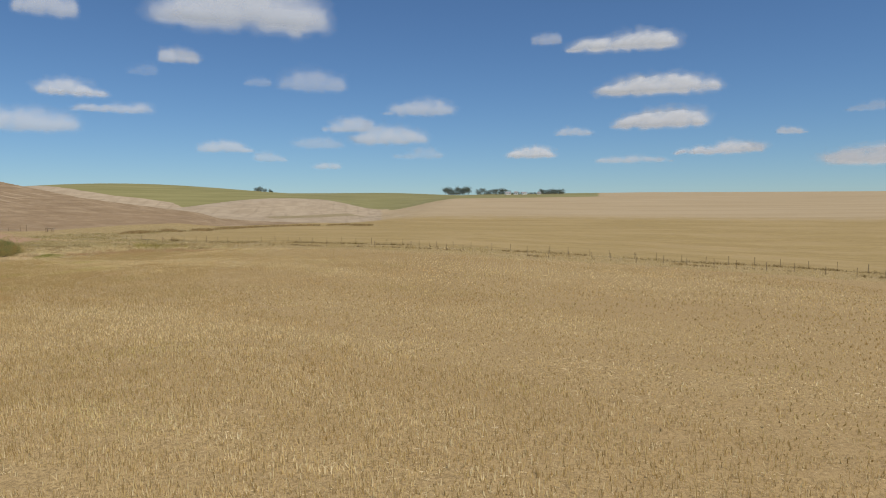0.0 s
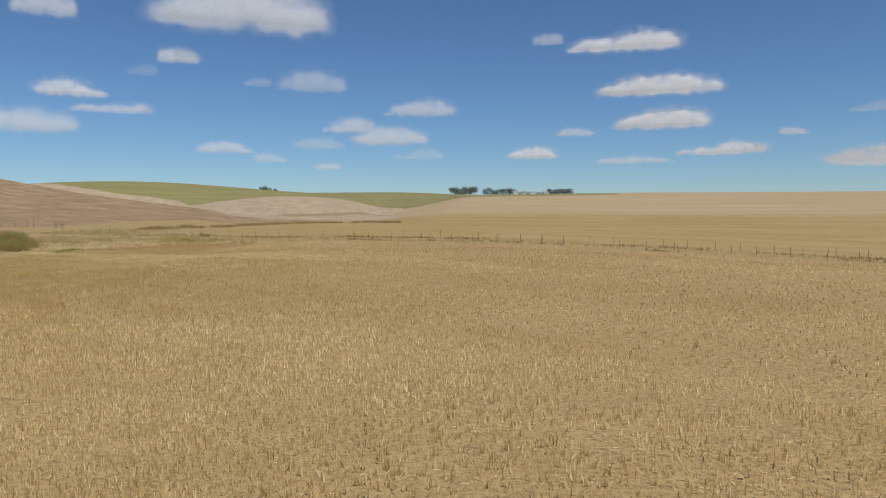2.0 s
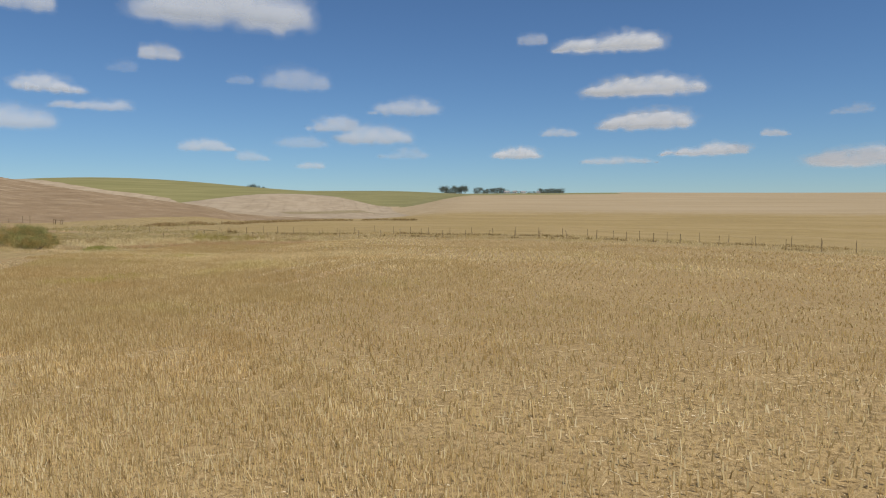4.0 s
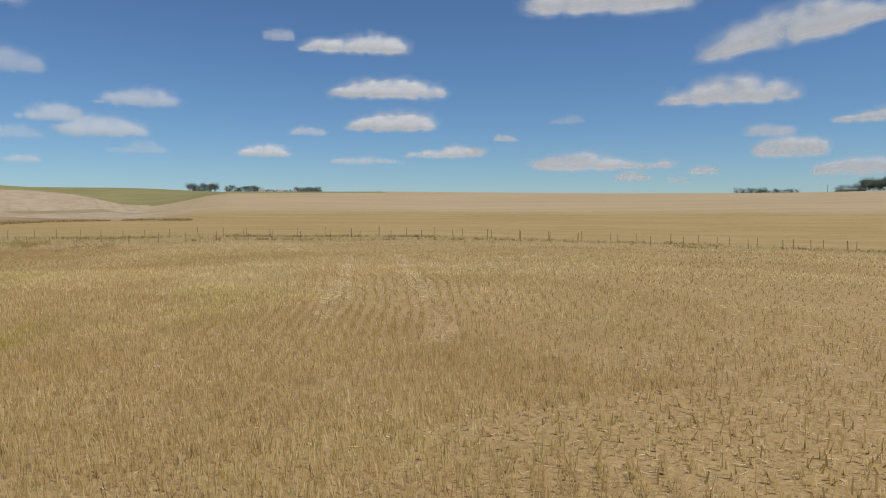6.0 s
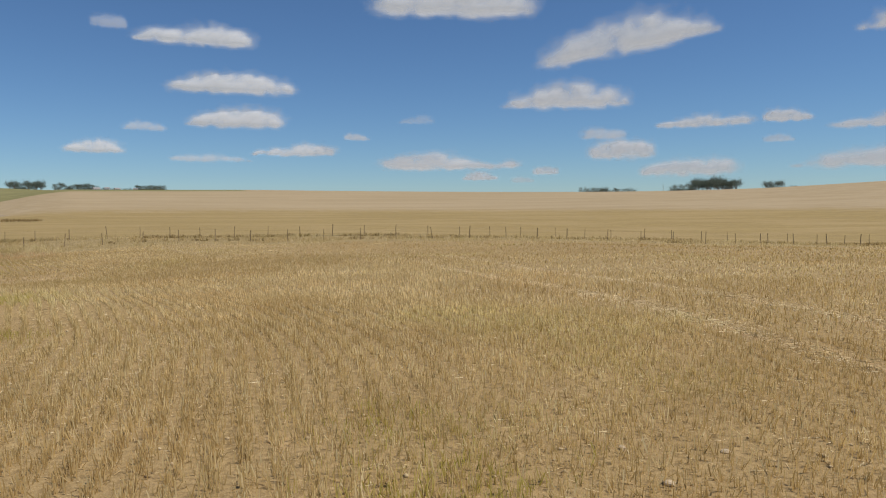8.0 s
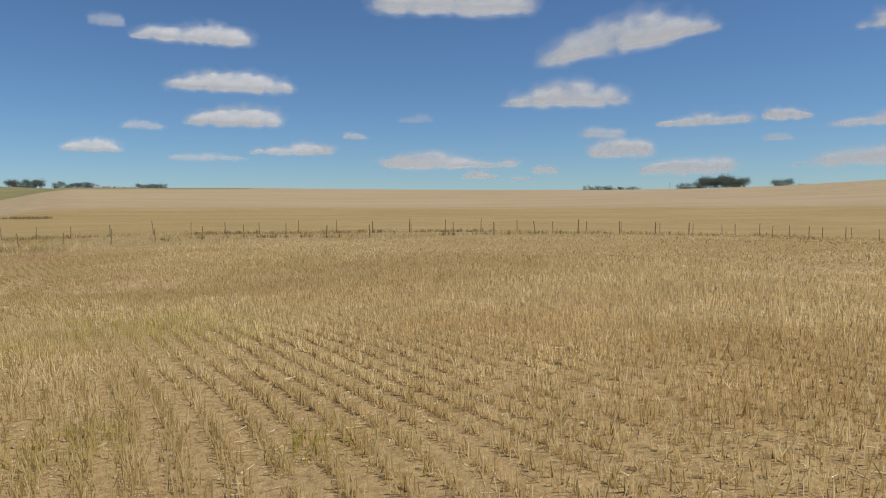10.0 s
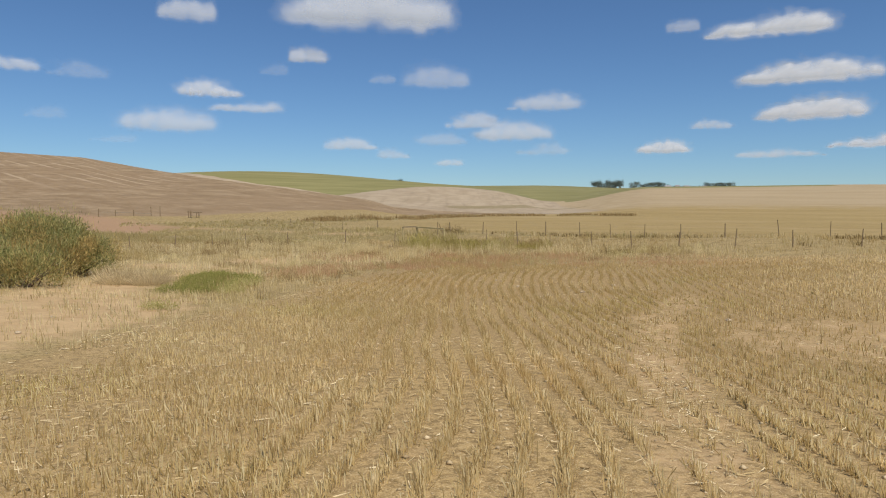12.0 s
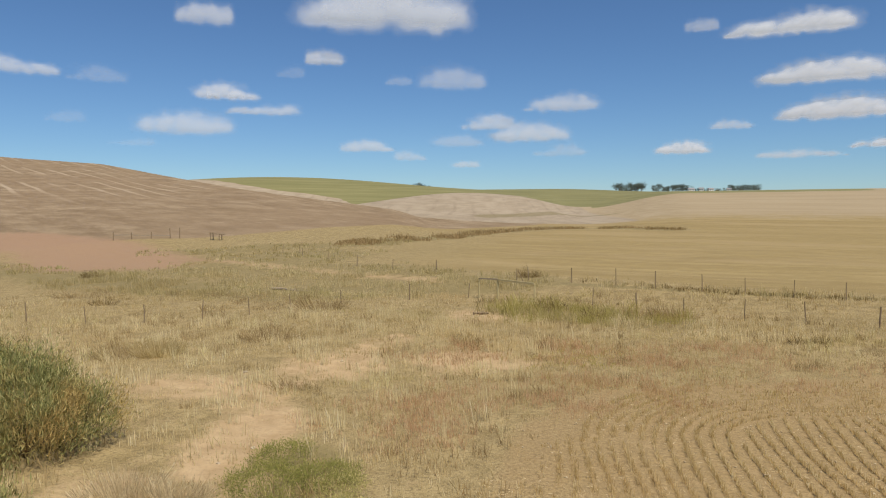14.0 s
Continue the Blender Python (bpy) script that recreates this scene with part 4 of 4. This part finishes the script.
shrub(-76.2, 121.0, [(0, 0, 1.15, 2.2, 2.0, 1.35), (1.5, -0.9, 0.8, 1.35, 1.3, 0.95), (-1.6, 0.7, 1.25, 1.7, 1.7, 1.3), (0.2, -1.9, 0.65, 1.5, 1.1, 0.85), (1.0, -2.7, 0.45, 1.1, 0.9, 0.65), (1.9, 0.6, 0.75, 1.1, 1.2, 0.85),
                     (-0.6, 0.4, 2.0, 0.8, 0.8, 0.6), (0.9, -0.2, 1.7, 0.7, 0.7, 0.6)],
      80000, 0.10, 3, "large grey-green bush with dense narrow leaves on dry earth")
shrub(-80.8, 121.0, [(0, 0, 1.2, 2.2, 2.0, 1.4), (-1.8, 0.6, 1.1, 1.8, 1.8, 1.2), (1.2, -1.4, 0.8, 1.5, 1.3, 0.9)],
      22000, 0.12, 5, "grey-green bush with dense leaves beside the larger one")
shrub(-72.3, 115.1, [(0, 0, 0.55, 1.5, 1.3, 0.75), (-1.3, -0.3, 0.6, 1.3, 1.2, 0.8)],
      11000, 0.11, 8, "low grey-green bush at the edge of bare earth")


def dry_bush(x, y, radius, tall, count, name, label, category, material, wide=0.006):
    """A thing of many thin stems fanning from its foot."""
    s = thing(name, (x, y, float(height(x, y))), label, category)
    a, r = rng.uniform(0, 6.283, count), radius * np.sqrt(rng.random(count))
    fx, fy = r * np.cos(a), r * np.sin(a)
    h = tall * rng.uniform(0.25, 1.05, count) * (1 - 0.5 * (r / radius) ** 2) * (1 + 0.45 * clumped(fx + x, fy + y, 0.12, 3.0))
    lx, ly = fx * 0.35 + rng.normal(0, 0.12, count), fy * 0.35 + rng.normal(0, 0.12, count)
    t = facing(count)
    c, d = np.cos(t) * wide, np.sin(t) * wide
    V = np.stack([np.stack([fx - c, fy - d, 0 * h - 0.02], -1), np.stack([fx + c, fy + d, 0 * h - 0.02], -1),
                  np.stack([fx + lx + c * 0.4, fy + ly + d * 0.4, h], -1), np.stack([fx + lx - c * 0.4, fy + ly - d * 0.4, h * 0.95], -1)], 1)
    array_part("foliage", V.reshape(-1, 3), np.arange(4 * count).reshape(count, 4), material, s)


M_PURPLE = blade_material("grey_stalks", (0.38, 0.28, 0.14), (0.62, 0.475, 0.26), (0.84, 0.69, 0.42))
dry_bush(-70.6, 118.2, 0.8, 0.75, 1900, "dry_bush", "grey-brown dry bush of thin stalks", "bush", M_PURPLE, 0.0022)
dry_bush(-69.4, 118.3, 0.7, 0.65, 1500, "dry_bush", "pale dry bush of thin stalks by bare earth", "bush", M_PURPLE, 0.0022)
dry_bush(-80.2, 134.6, 1.0, 0.9, 1500, "dry_bush", "tall tuft of dry grass in the rough ground", "grass", M_DRY)
for x, y, radius, tall, count, material in ((-109.1, 168.0, 1.0, 0.9, 260, M_DEAD), (-94.0, 149.3, 0.9, 0.7, 200, M_DEAD), (-99.2, 153.3, 1.6, 0.6, 240, M_BROWN), (-71.4, 129.4, 0.7, 0.45, 200, M_BROWN),
                                            (-61.9, 139.0, 0.5, 0.4, 120, M_DEAD), (-54.4, 149.3, 1.2, 0.8, 260, M_BROWN), (-56.6, 149.6, 1.1, 0.85, 240, M_BROWN), (-49.9, 141.0, 0.5, 0.5, 120, M_DEAD),
                                            (-48.8, 141.0, 0.45, 0.55, 120, M_DEAD), (-64.8, 169.2, 1.0, 1.1, 340, M_DEAD), (-77.5, 149.7, 1.6, 1.0, 340, M_BROWN), (-76.5, 138.8, 1.3, 0.9, 300, M_BROWN),
                                            (-62.0, 151.6, 1.0, 0.9, 240, M_DEAD), (-59.3, 148.2, 0.9, 0.8, 200, M_DEAD), (-81.8, 134.0, 1.3, 0.7, 260, M_BROWN), (-67.0, 155.0, 0.6, 0.7, 140, M_DEAD)):
    dry_bush(x, y, radius, tall, count, "weed_clump", "dark brown clump of dead weeds in the rough ground", "weed", material, 0.009)
M_CREEP = leaf_material("creeper_leaf", (0.12, 0.12, 0.026), (0.25, 0.235, 0.055), (0.38, 0.33, 0.10), lift=0.8)
M_CREEP_PALE = leaf_material("pale_creeper_leaf", (0.24, 0.215, 0.06), (0.40, 0.345, 0.11), (0.58, 0.48, 0.21), lift=0.8)


def low_shrub(x, y, lobes, count, seed, label, material):
    s = thing("low_shrub", (x, y, float(height(x, y))), label, "plant")
    V, F = leaf_cloud(lobes, count, 0.046, seed)
    array_part("foliage", V, F, material, s)


low_shrub(-67.2, 118.0, [(0.2, -1.7, 0.06, 1.1, 0.9, 0.16), (0.3, 0.0, 0.08, 1.2, 1.3, 0.2), (-0.8, 2.0, 0.08, 1.1, 1.3, 0.24), (-1.2, 3.9, 0.06, 0.8, 1.2, 0.2), (0.5, 2.7, 0.06, 0.9, 1.0, 0.2), (1.0, -1.4, 0.05, 0.8, 0.8, 0.12)], 30000, 31,
          "low olive-green creeping plant on bare earth", M_CREEP)
low_shrub(-65.7, 118.4, [(0, 0, 0.06, 0.7, 1.3, 0.14), (-0.5, 1.7, 0.06, 0.7, 0.9, 0.15), (0.5, -1.6, 0.05, 0.6, 0.7, 0.12)], 8500, 32,
          "low pale green creeping plant on dry earth", M_CREEP_PALE)
low_shrub(-64.8, 111.1, [(0, 0, 0.06, 0.4, 0.3, 0.14), (0.5, 0.1, 0.05, 0.25, 0.2, 0.1)], 1200, 33,
          "small low weed on bare sandy earth", M_CREEP_PALE)


def stone(x, y, size, seed):
    rr = random.Random(seed)
    g = thing("stone", (x, y, float(height(x, y)) + size * 0.25), "small pale stone lying on dry earth", "stone", "field stones", rr.uniform(0, 360))
    bm = bmesh.new()
    bmesh.ops.create_icosphere(bm, subdivisions=2, radius=size)
    for v in bm.verts:
        v.co = Vector((v.co.x * 1.3, v.co.y, v.co.z * 0.6)) * rr.uniform(0.82, 1.15)
    part("lump", bm, M_STONE, g)


for number, (x, y, size) in enumerate(((-69.6, 122.6, 0.07), (-69.9, 121.2, 0.05), (-66.5, 110.2, 0.06), (-65.9, 108.4, 0.05), (-67.5, 112.0, 0.05), (-64.4, 105.5, 0.06), (-53.6, 118.0, 0.09),
                                      (-52.3, 119.3, 0.08), (-54.8, 120.8, 0.07), (-51.0, 121.6, 0.09), (-55.9, 122.8, 0.07), (-48.6, 112.6, 0.08), (-74.2, 131.5, 0.08), (-70.9, 134.2, 0.07),
                                      (-41.1, 66.5, 0.07), (-40.6, 66.9, 0.06), (-38.5, 68.0, 0.05), (-39.0, 67.0, 0.07), (-42.2, 66.5, 0.05), (-42.7, 70.3, 0.05), (-43.1, 69.3, 0.06), (-41.8, 69.5, 0.05), (-39.1, 69.3, 0.05))):
    stone(x, y, size, 60 + number)


# ---- far trees and farm ----
def gum_tree(seed, tall, wide, low):
    """A gum tree: tapered trunk with limbs and an open crown of leaf clumps."""
    rr = random.Random(seed)
    t = thing("gum_tree", (0, 0, 0), "dark green gum tree on the far hill", "tree", "farm trees")
    bm = bmesh.new()
    lobes = []
    fork = tall * (0.10 if low else 0.26)
    limb(bm, (0, 0, -0.5), (0.1, 0.05, fork), 0.035 * tall, 0.024 * tall, 8)
    for k in range(9):
        a = k * 2.4 + rr.uniform(-0.4, 0.4)
        reach = wide * rr.uniform(0.15, 0.42)
        z = tall * rr.uniform(0.34 if not low else 0.2, 0.86)
        tip = (reach * math.cos(a), reach * math.sin(a), z)
        limb(bm, (0.1, 0.05, fork * 0.95), tip, 0.016 * tall, 0.005 * tall, 6)
        lobes.append((*tip, wide * rr.uniform(0.13, 0.24), wide * rr.uniform(0.13, 0.24), tall * rr.uniform(0.07, 0.14)))
    part("trunk", bm, M_TWIG, t)
    V, F = leaf_cloud(lobes, 1200, tall * 0.07, seed)
    array_part("crown", V, F, M_GUM_HAZE, t)
    return t


KINDS = [gum_tree(21, 13, 13, False), gum_tree(22, 14, 10, False), gum_tree(23, 11, 12, True), gum_tree(24, 10, 14, True), gum_tree(25, 15, 12, False)]


def plant(kind, x, y, scale, turn):
    z = float(height(x, y))
    m = pose(x, y, z - 0.3, 0, 0, turn) @ Matrix.Diagonal((scale, scale, scale, 1))
    copy_thing(KINDS[kind], m)


def polar(az, r):
    return r * math.sin(radians(az)), r * math.cos(radians(az))


# rows: direction, distance, kinds, scale, half spread in degrees, count
for az, r, kinds, scale, spread, count in (
        (1.25, 1268, (0, 2, 3, 4), 0.95, 1.0, 13), (4.1, 1262, (0, 2, 3), 0.85, 1.25, 15), (5.9, 1250, (2, 3), 0.5, 0.7, 7), (7.3, 1240, (2, 3), 0.4, 0.5, 5),
        (8.85, 1236, (2, 3), 0.80, 0.95, 16), (-14.5, 1045, (1, 0), 0.60, 0.38, 4), (-13.75, 1045, (1,), 0.5, 0.1, 2),
        (42.9, 1330, (2, 3), 0.95, 1.0, 8), (45.2, 1320, (2, 3), 0.85, 0.8, 7),
        (50.4, 965, (0, 4, 2), 1.2, 1.7, 16), (48.1, 1000, (2, 3), 0.95, 0.7, 5), (54.5, 950, (0, 2), 0.95, 0.6, 4), (55.9, 950, (2,), 0.8, 0.2, 2)):
    for k in range(count):
        a = az + spread * ((2 * k + 1) / count - 1) + pick.uniform(-0.08, 0.08)
        x, y = polar(a, r + pick.uniform(-18, 18))
        plant(pick.choice(kinds), x, y, scale * pick.uniform(0.8, 1.15), pick.uniform(0, 360))
for k in KINDS:
    x, y = polar(43.6 + 0.25 * KINDS.index(k), 1350)
    k.matrix_basis = pose(x, y, float(height(x, y)) - 0.3, 0, 0, 40.0 * KINDS.index(k)) @ Matrix.Diagonal((0.6, 0.6, 0.6, 1))


def farm_house(az, r, w, d, h, turn, label):
    x, y = polar(az, r)
    g = thing("farm_house", (x, y, float(height(x, y))), label, "house", "farm buildings", turn)
    bm = bmesh.new()
    bmesh.ops.create_cube(bm, size=1, matrix=Matrix.Translation((0, 0, h / 2)) @ Matrix.Diagonal((w, d, h, 1)))
    part("wall", bm, M_WALL, g)
    bm = bmesh.new()
    o = 0.5
    pts = [bm.verts.new(p) for p in ((-w / 2 - o, -d / 2 - o, h), (w / 2 + o, -d / 2 - o, h), (w / 2 + o, d / 2 + o, h), (-w / 2 - o, d / 2 + o, h),
                                     (-w / 2 - o, 0, h + d * 0.4), (w / 2 + o, 0, h + d * 0.4))]
    for f in ((0, 1, 5, 4), (2, 3, 4, 5), (0, 4, 3), (1, 2, 5), (0, 3, 2, 1)):
        bm.faces.new([pts[k] for k in f])
    part("roof", bm, M_ROOF, g)
    for k in (-0.25, 0.25):
        bm = bmesh.new()
        bmesh.ops.create_cube(bm, size=1, matrix=Matrix.Translation((k * w, -d / 2 - 0.03, h * 0.55)) @ Matrix.Diagonal((1.4, 0.06, 1.5, 1)))
        part("window", bm, M_ROOF, g, "dark window")


farm_house(5.3, 1225, 9, 6, 2.8, 10, "white farm house among trees on the far hill")
farm_house(5.95, 1215, 6, 5, 3.4, -15, "white gabled farm building on the far hill")
farm_house(6.6, 1220, 8, 5, 2.6, 20, "long white farm shed on the far hill")
farm_house(7.8, 1225, 6, 4, 2.6, 0, "small white farm house beside trees on the hill")


def utility_pole(az, r):
    x, y = polar(az, r)
    g = thing("utility_pole", (x, y, float(height(x, y))), "thin wooden utility pole on the far ridge", "pole")
    bm = bmesh.new()
    limb(bm, (0, 0, -0.5), (0, 0, 11), 0.3, 0.2, 7)
    part("pole", bm, M_POST, g)
    bm = bmesh.new()
    beam(bm, (-1.4, 0, 10.2), (1.4, 0, 10.2), 0.2, 0.2)
    part("crossarm", bm, M_POST, g)


utility_pole(47.0, 1010)


# ---- clouds ----
CLOUD_U, CLOUD_W = 38, 19


def cloud(az, el, wide, tall, cover, seed, tilt=0.0):
    """A cumulus of billows heaped on a level base, far off in the given direction (degrees)."""
    far = 4300.0
    w, h = far * math.tan(radians(wide)) / 2 * 1.1, far * math.tan(radians(tall)) / 2 * (1.3 if tall < 2 else 1.1)
    g = np.random.default_rng(seed)
    U, W = np.meshgrid(np.linspace(-1.35, 1.35, CLOUD_U), np.linspace(-1.7, 1.7, CLOUD_W))
    # billows: place along the base, height and radius, in units of the cloud's half width and half depth
    count = 7 + int(5 * min(1.0, wide / 8))
    clear = np.ones_like(U)
    skew = g.uniform(-0.45, 0.45)
    k = w / h
    for n in range(count):
        c = -0.82 + 1.64 * (n + g.uniform(0.1, 0.9)) / count
        r = (0.95 - 0.62 * abs(c - skew) ** 1.3) * g.uniform(0.35, 1.05)
        m = -0.45 + r * g.uniform(0.35, 0.85)
        q = ((U - c) * k / (2.3 * r)) ** 2 + ((W - m) / r) ** 2
        clear *= 1 - 0.9 * np.exp(-1.5 * q)
    ragged = np.array([noise.fractal(Vector((u * k * 1.5 + seed * 7.3, v * 1.7, seed * 1.9)), 0.9, 2.1, 4) for u, v in zip(U.ravel(), W.ravel())]).reshape(U.shape)
    body = (1 - clear) * rise(-0.85, -0.25, W + 0.09 * ragged)
    rim = (1 - rise(0.72, 1.0, np.abs(U) / 1.35)) * (1 - rise(0.72, 1.0, np.abs(W) / 1.7))
    thick = np.clip(body + 0.42 * ragged * np.sqrt(np.clip(body, 0, 1)), 0, 1) * rim
    bulge = h * 0.3 * (body + 0.2 * ragged * body) * rim
    front = np.stack([U * w, -bulge, W * h], -1).reshape(-1, 3)
    back = np.stack([U * w, 0.6 * bulge + 1.0, W * h], -1).reshape(-1, 3)
    i = np.arange(CLOUD_U * CLOUD_W).reshape(CLOUD_W, CLOUD_U)
    quads = np.stack([i[:-1, :-1], i[:-1, 1:], i[1:, 1:], i[1:, :-1]], -1).reshape(-1, 4)
    me = mesh_from("cloud", np.concatenate([front, back]), np.concatenate([quads, quads[:, ::-1] + U.size]), M_CLOUD)
    for name, values in (("thick", np.tile(thick.ravel(), 2)), ("cover", np.full(2 * U.size, float(cover)))):
        at = me.attributes.new(name, "FLOAT", "POINT")
        at.data.foreach_set("value", values.astype(np.float32))
    me.shade_smooth()
    ob = new("cloud", me)
    x, y = polar(az, far * math.cos(radians(el)))
    ob.matrix_basis = pose(x, y, far * math.sin(radians(el)), 0, -tilt, -az)
    tagged(ob, "white fair-weather cloud with soft edges in blue sky" if cover > 0.6 else "thin faint white cloud in blue sky", "cloud", "clouds")


# direction, height, width and depth in degrees, cover
CLOUDS_WEST = [(-17.0, 15.3, 11.0, 4.8, 1), (-29.8, 14.3, 3.2, 1.8, 0.8), (-20.7, 11.6, 2.5, 1.1, 0.9), (-27.7, 8.9, 4.8, 1.4, 1), (-25.7, 7.7, 5.4, 1.0, 0.8),
               (-31.2, 6.5, 6.2, 2.2, 0.8), (-15.2, 10.2, 1.9, 1.1, 0.4), (-11.0, 10.2, 4.5, 1.9, 0.6), (-2.6, 8.2, 5.7, 1.4, 0.8), (-4.7, 6.0, 5.5, 1.6, 0.9),
               (-8.2, 6.8, 3.8, 1.2, 0.8), (-10.0, 5.5, 3.8, 1.2, 0.5), (-17.0, 5.0, 4.2, 0.9, 0.8), (-13.8, 4.3, 2.3, 0.8, 0.6), (-9.5, 3.7, 2.2, 0.7, 0.7),
               (-2.2, 4.6, 4.6, 1.0, 0.5), (-41.2, 9.8, 4.6, 1.2, 0.8), (-37.0, 9.6, 3.5, 1.1, 0.35), (-39.0, 6.6, 2.6, 0.8, 0.3)]
CLOUDS_MID = [(7.7, 13.4, 1.9, 1.2, 0.5), (13.3, 12.9, 8.1, 2.2, 1), (16.5, 9.5, 9.1, 1.8, 1), (16.4, 6.9, 6.9, 1.6, 1), (10.2, 6.2, 2.8, 0.8, 0.6), (6.8, 4.6, 3.8, 1.0, 0.95),
              (20.9, 4.6, 6.4, 1.1, 0.95), (15.3, 4.0, 7.3, 0.9, 0.7), (26.2, 5.7, 1.9, 0.7, 0.7), (30.6, 7.0, 2.5, 0.7, 0.4), (33.8, 3.6, 11.3, 1.4, 1), (36.1, 2.5, 2.6, 0.7, 0.9),
              (41.3, 2.9, 1.7, 0.7, 0.8), (39.6, 2.2, 1.7, 0.5, 0.5), (-23.5, 10.5, 1.9, 0.9, 0.3), (-34.7, 5.1, 3.2, 0.7, 0.3)]
CLOUDS_EAST = [(33.3, 15.9, 11.2, 3.3, 1), (47.6, 12.9, 13.7, 3.4, 1), (42.3, 8.6, 10.3, 2.6, 1), (47.0, 4.4, 4.2, 1.7, 0.95), (45.6, 5.7, 3.1, 1.0, 0.7), (52.8, 6.4, 6.9, 1.1, 0.95),
               (51.7, 3.0, 6.8, 1.7, 0.9), (59.1, 6.5, 3.0, 1.0, 0.95), (58.4, 4.9, 1.9, 0.6, 0.6), (63.8, 3.3, 9.5, 2.0, 0.9), (65.0, 5.8, 7.0, 1.1, 0.9), (66.0, 12.5, 6.6, 2.0, 1)]
for number, (az, el, wide, tall, cover) in enumerate(CLOUDS_WEST + CLOUDS_MID + CLOUDS_EAST):
    cloud(az + 0.05 * el, el, wide, tall, cover * (0.78 if az < 5 else 1.0), 100 + number, 9.0 if wide == 13.7 else 0.0)
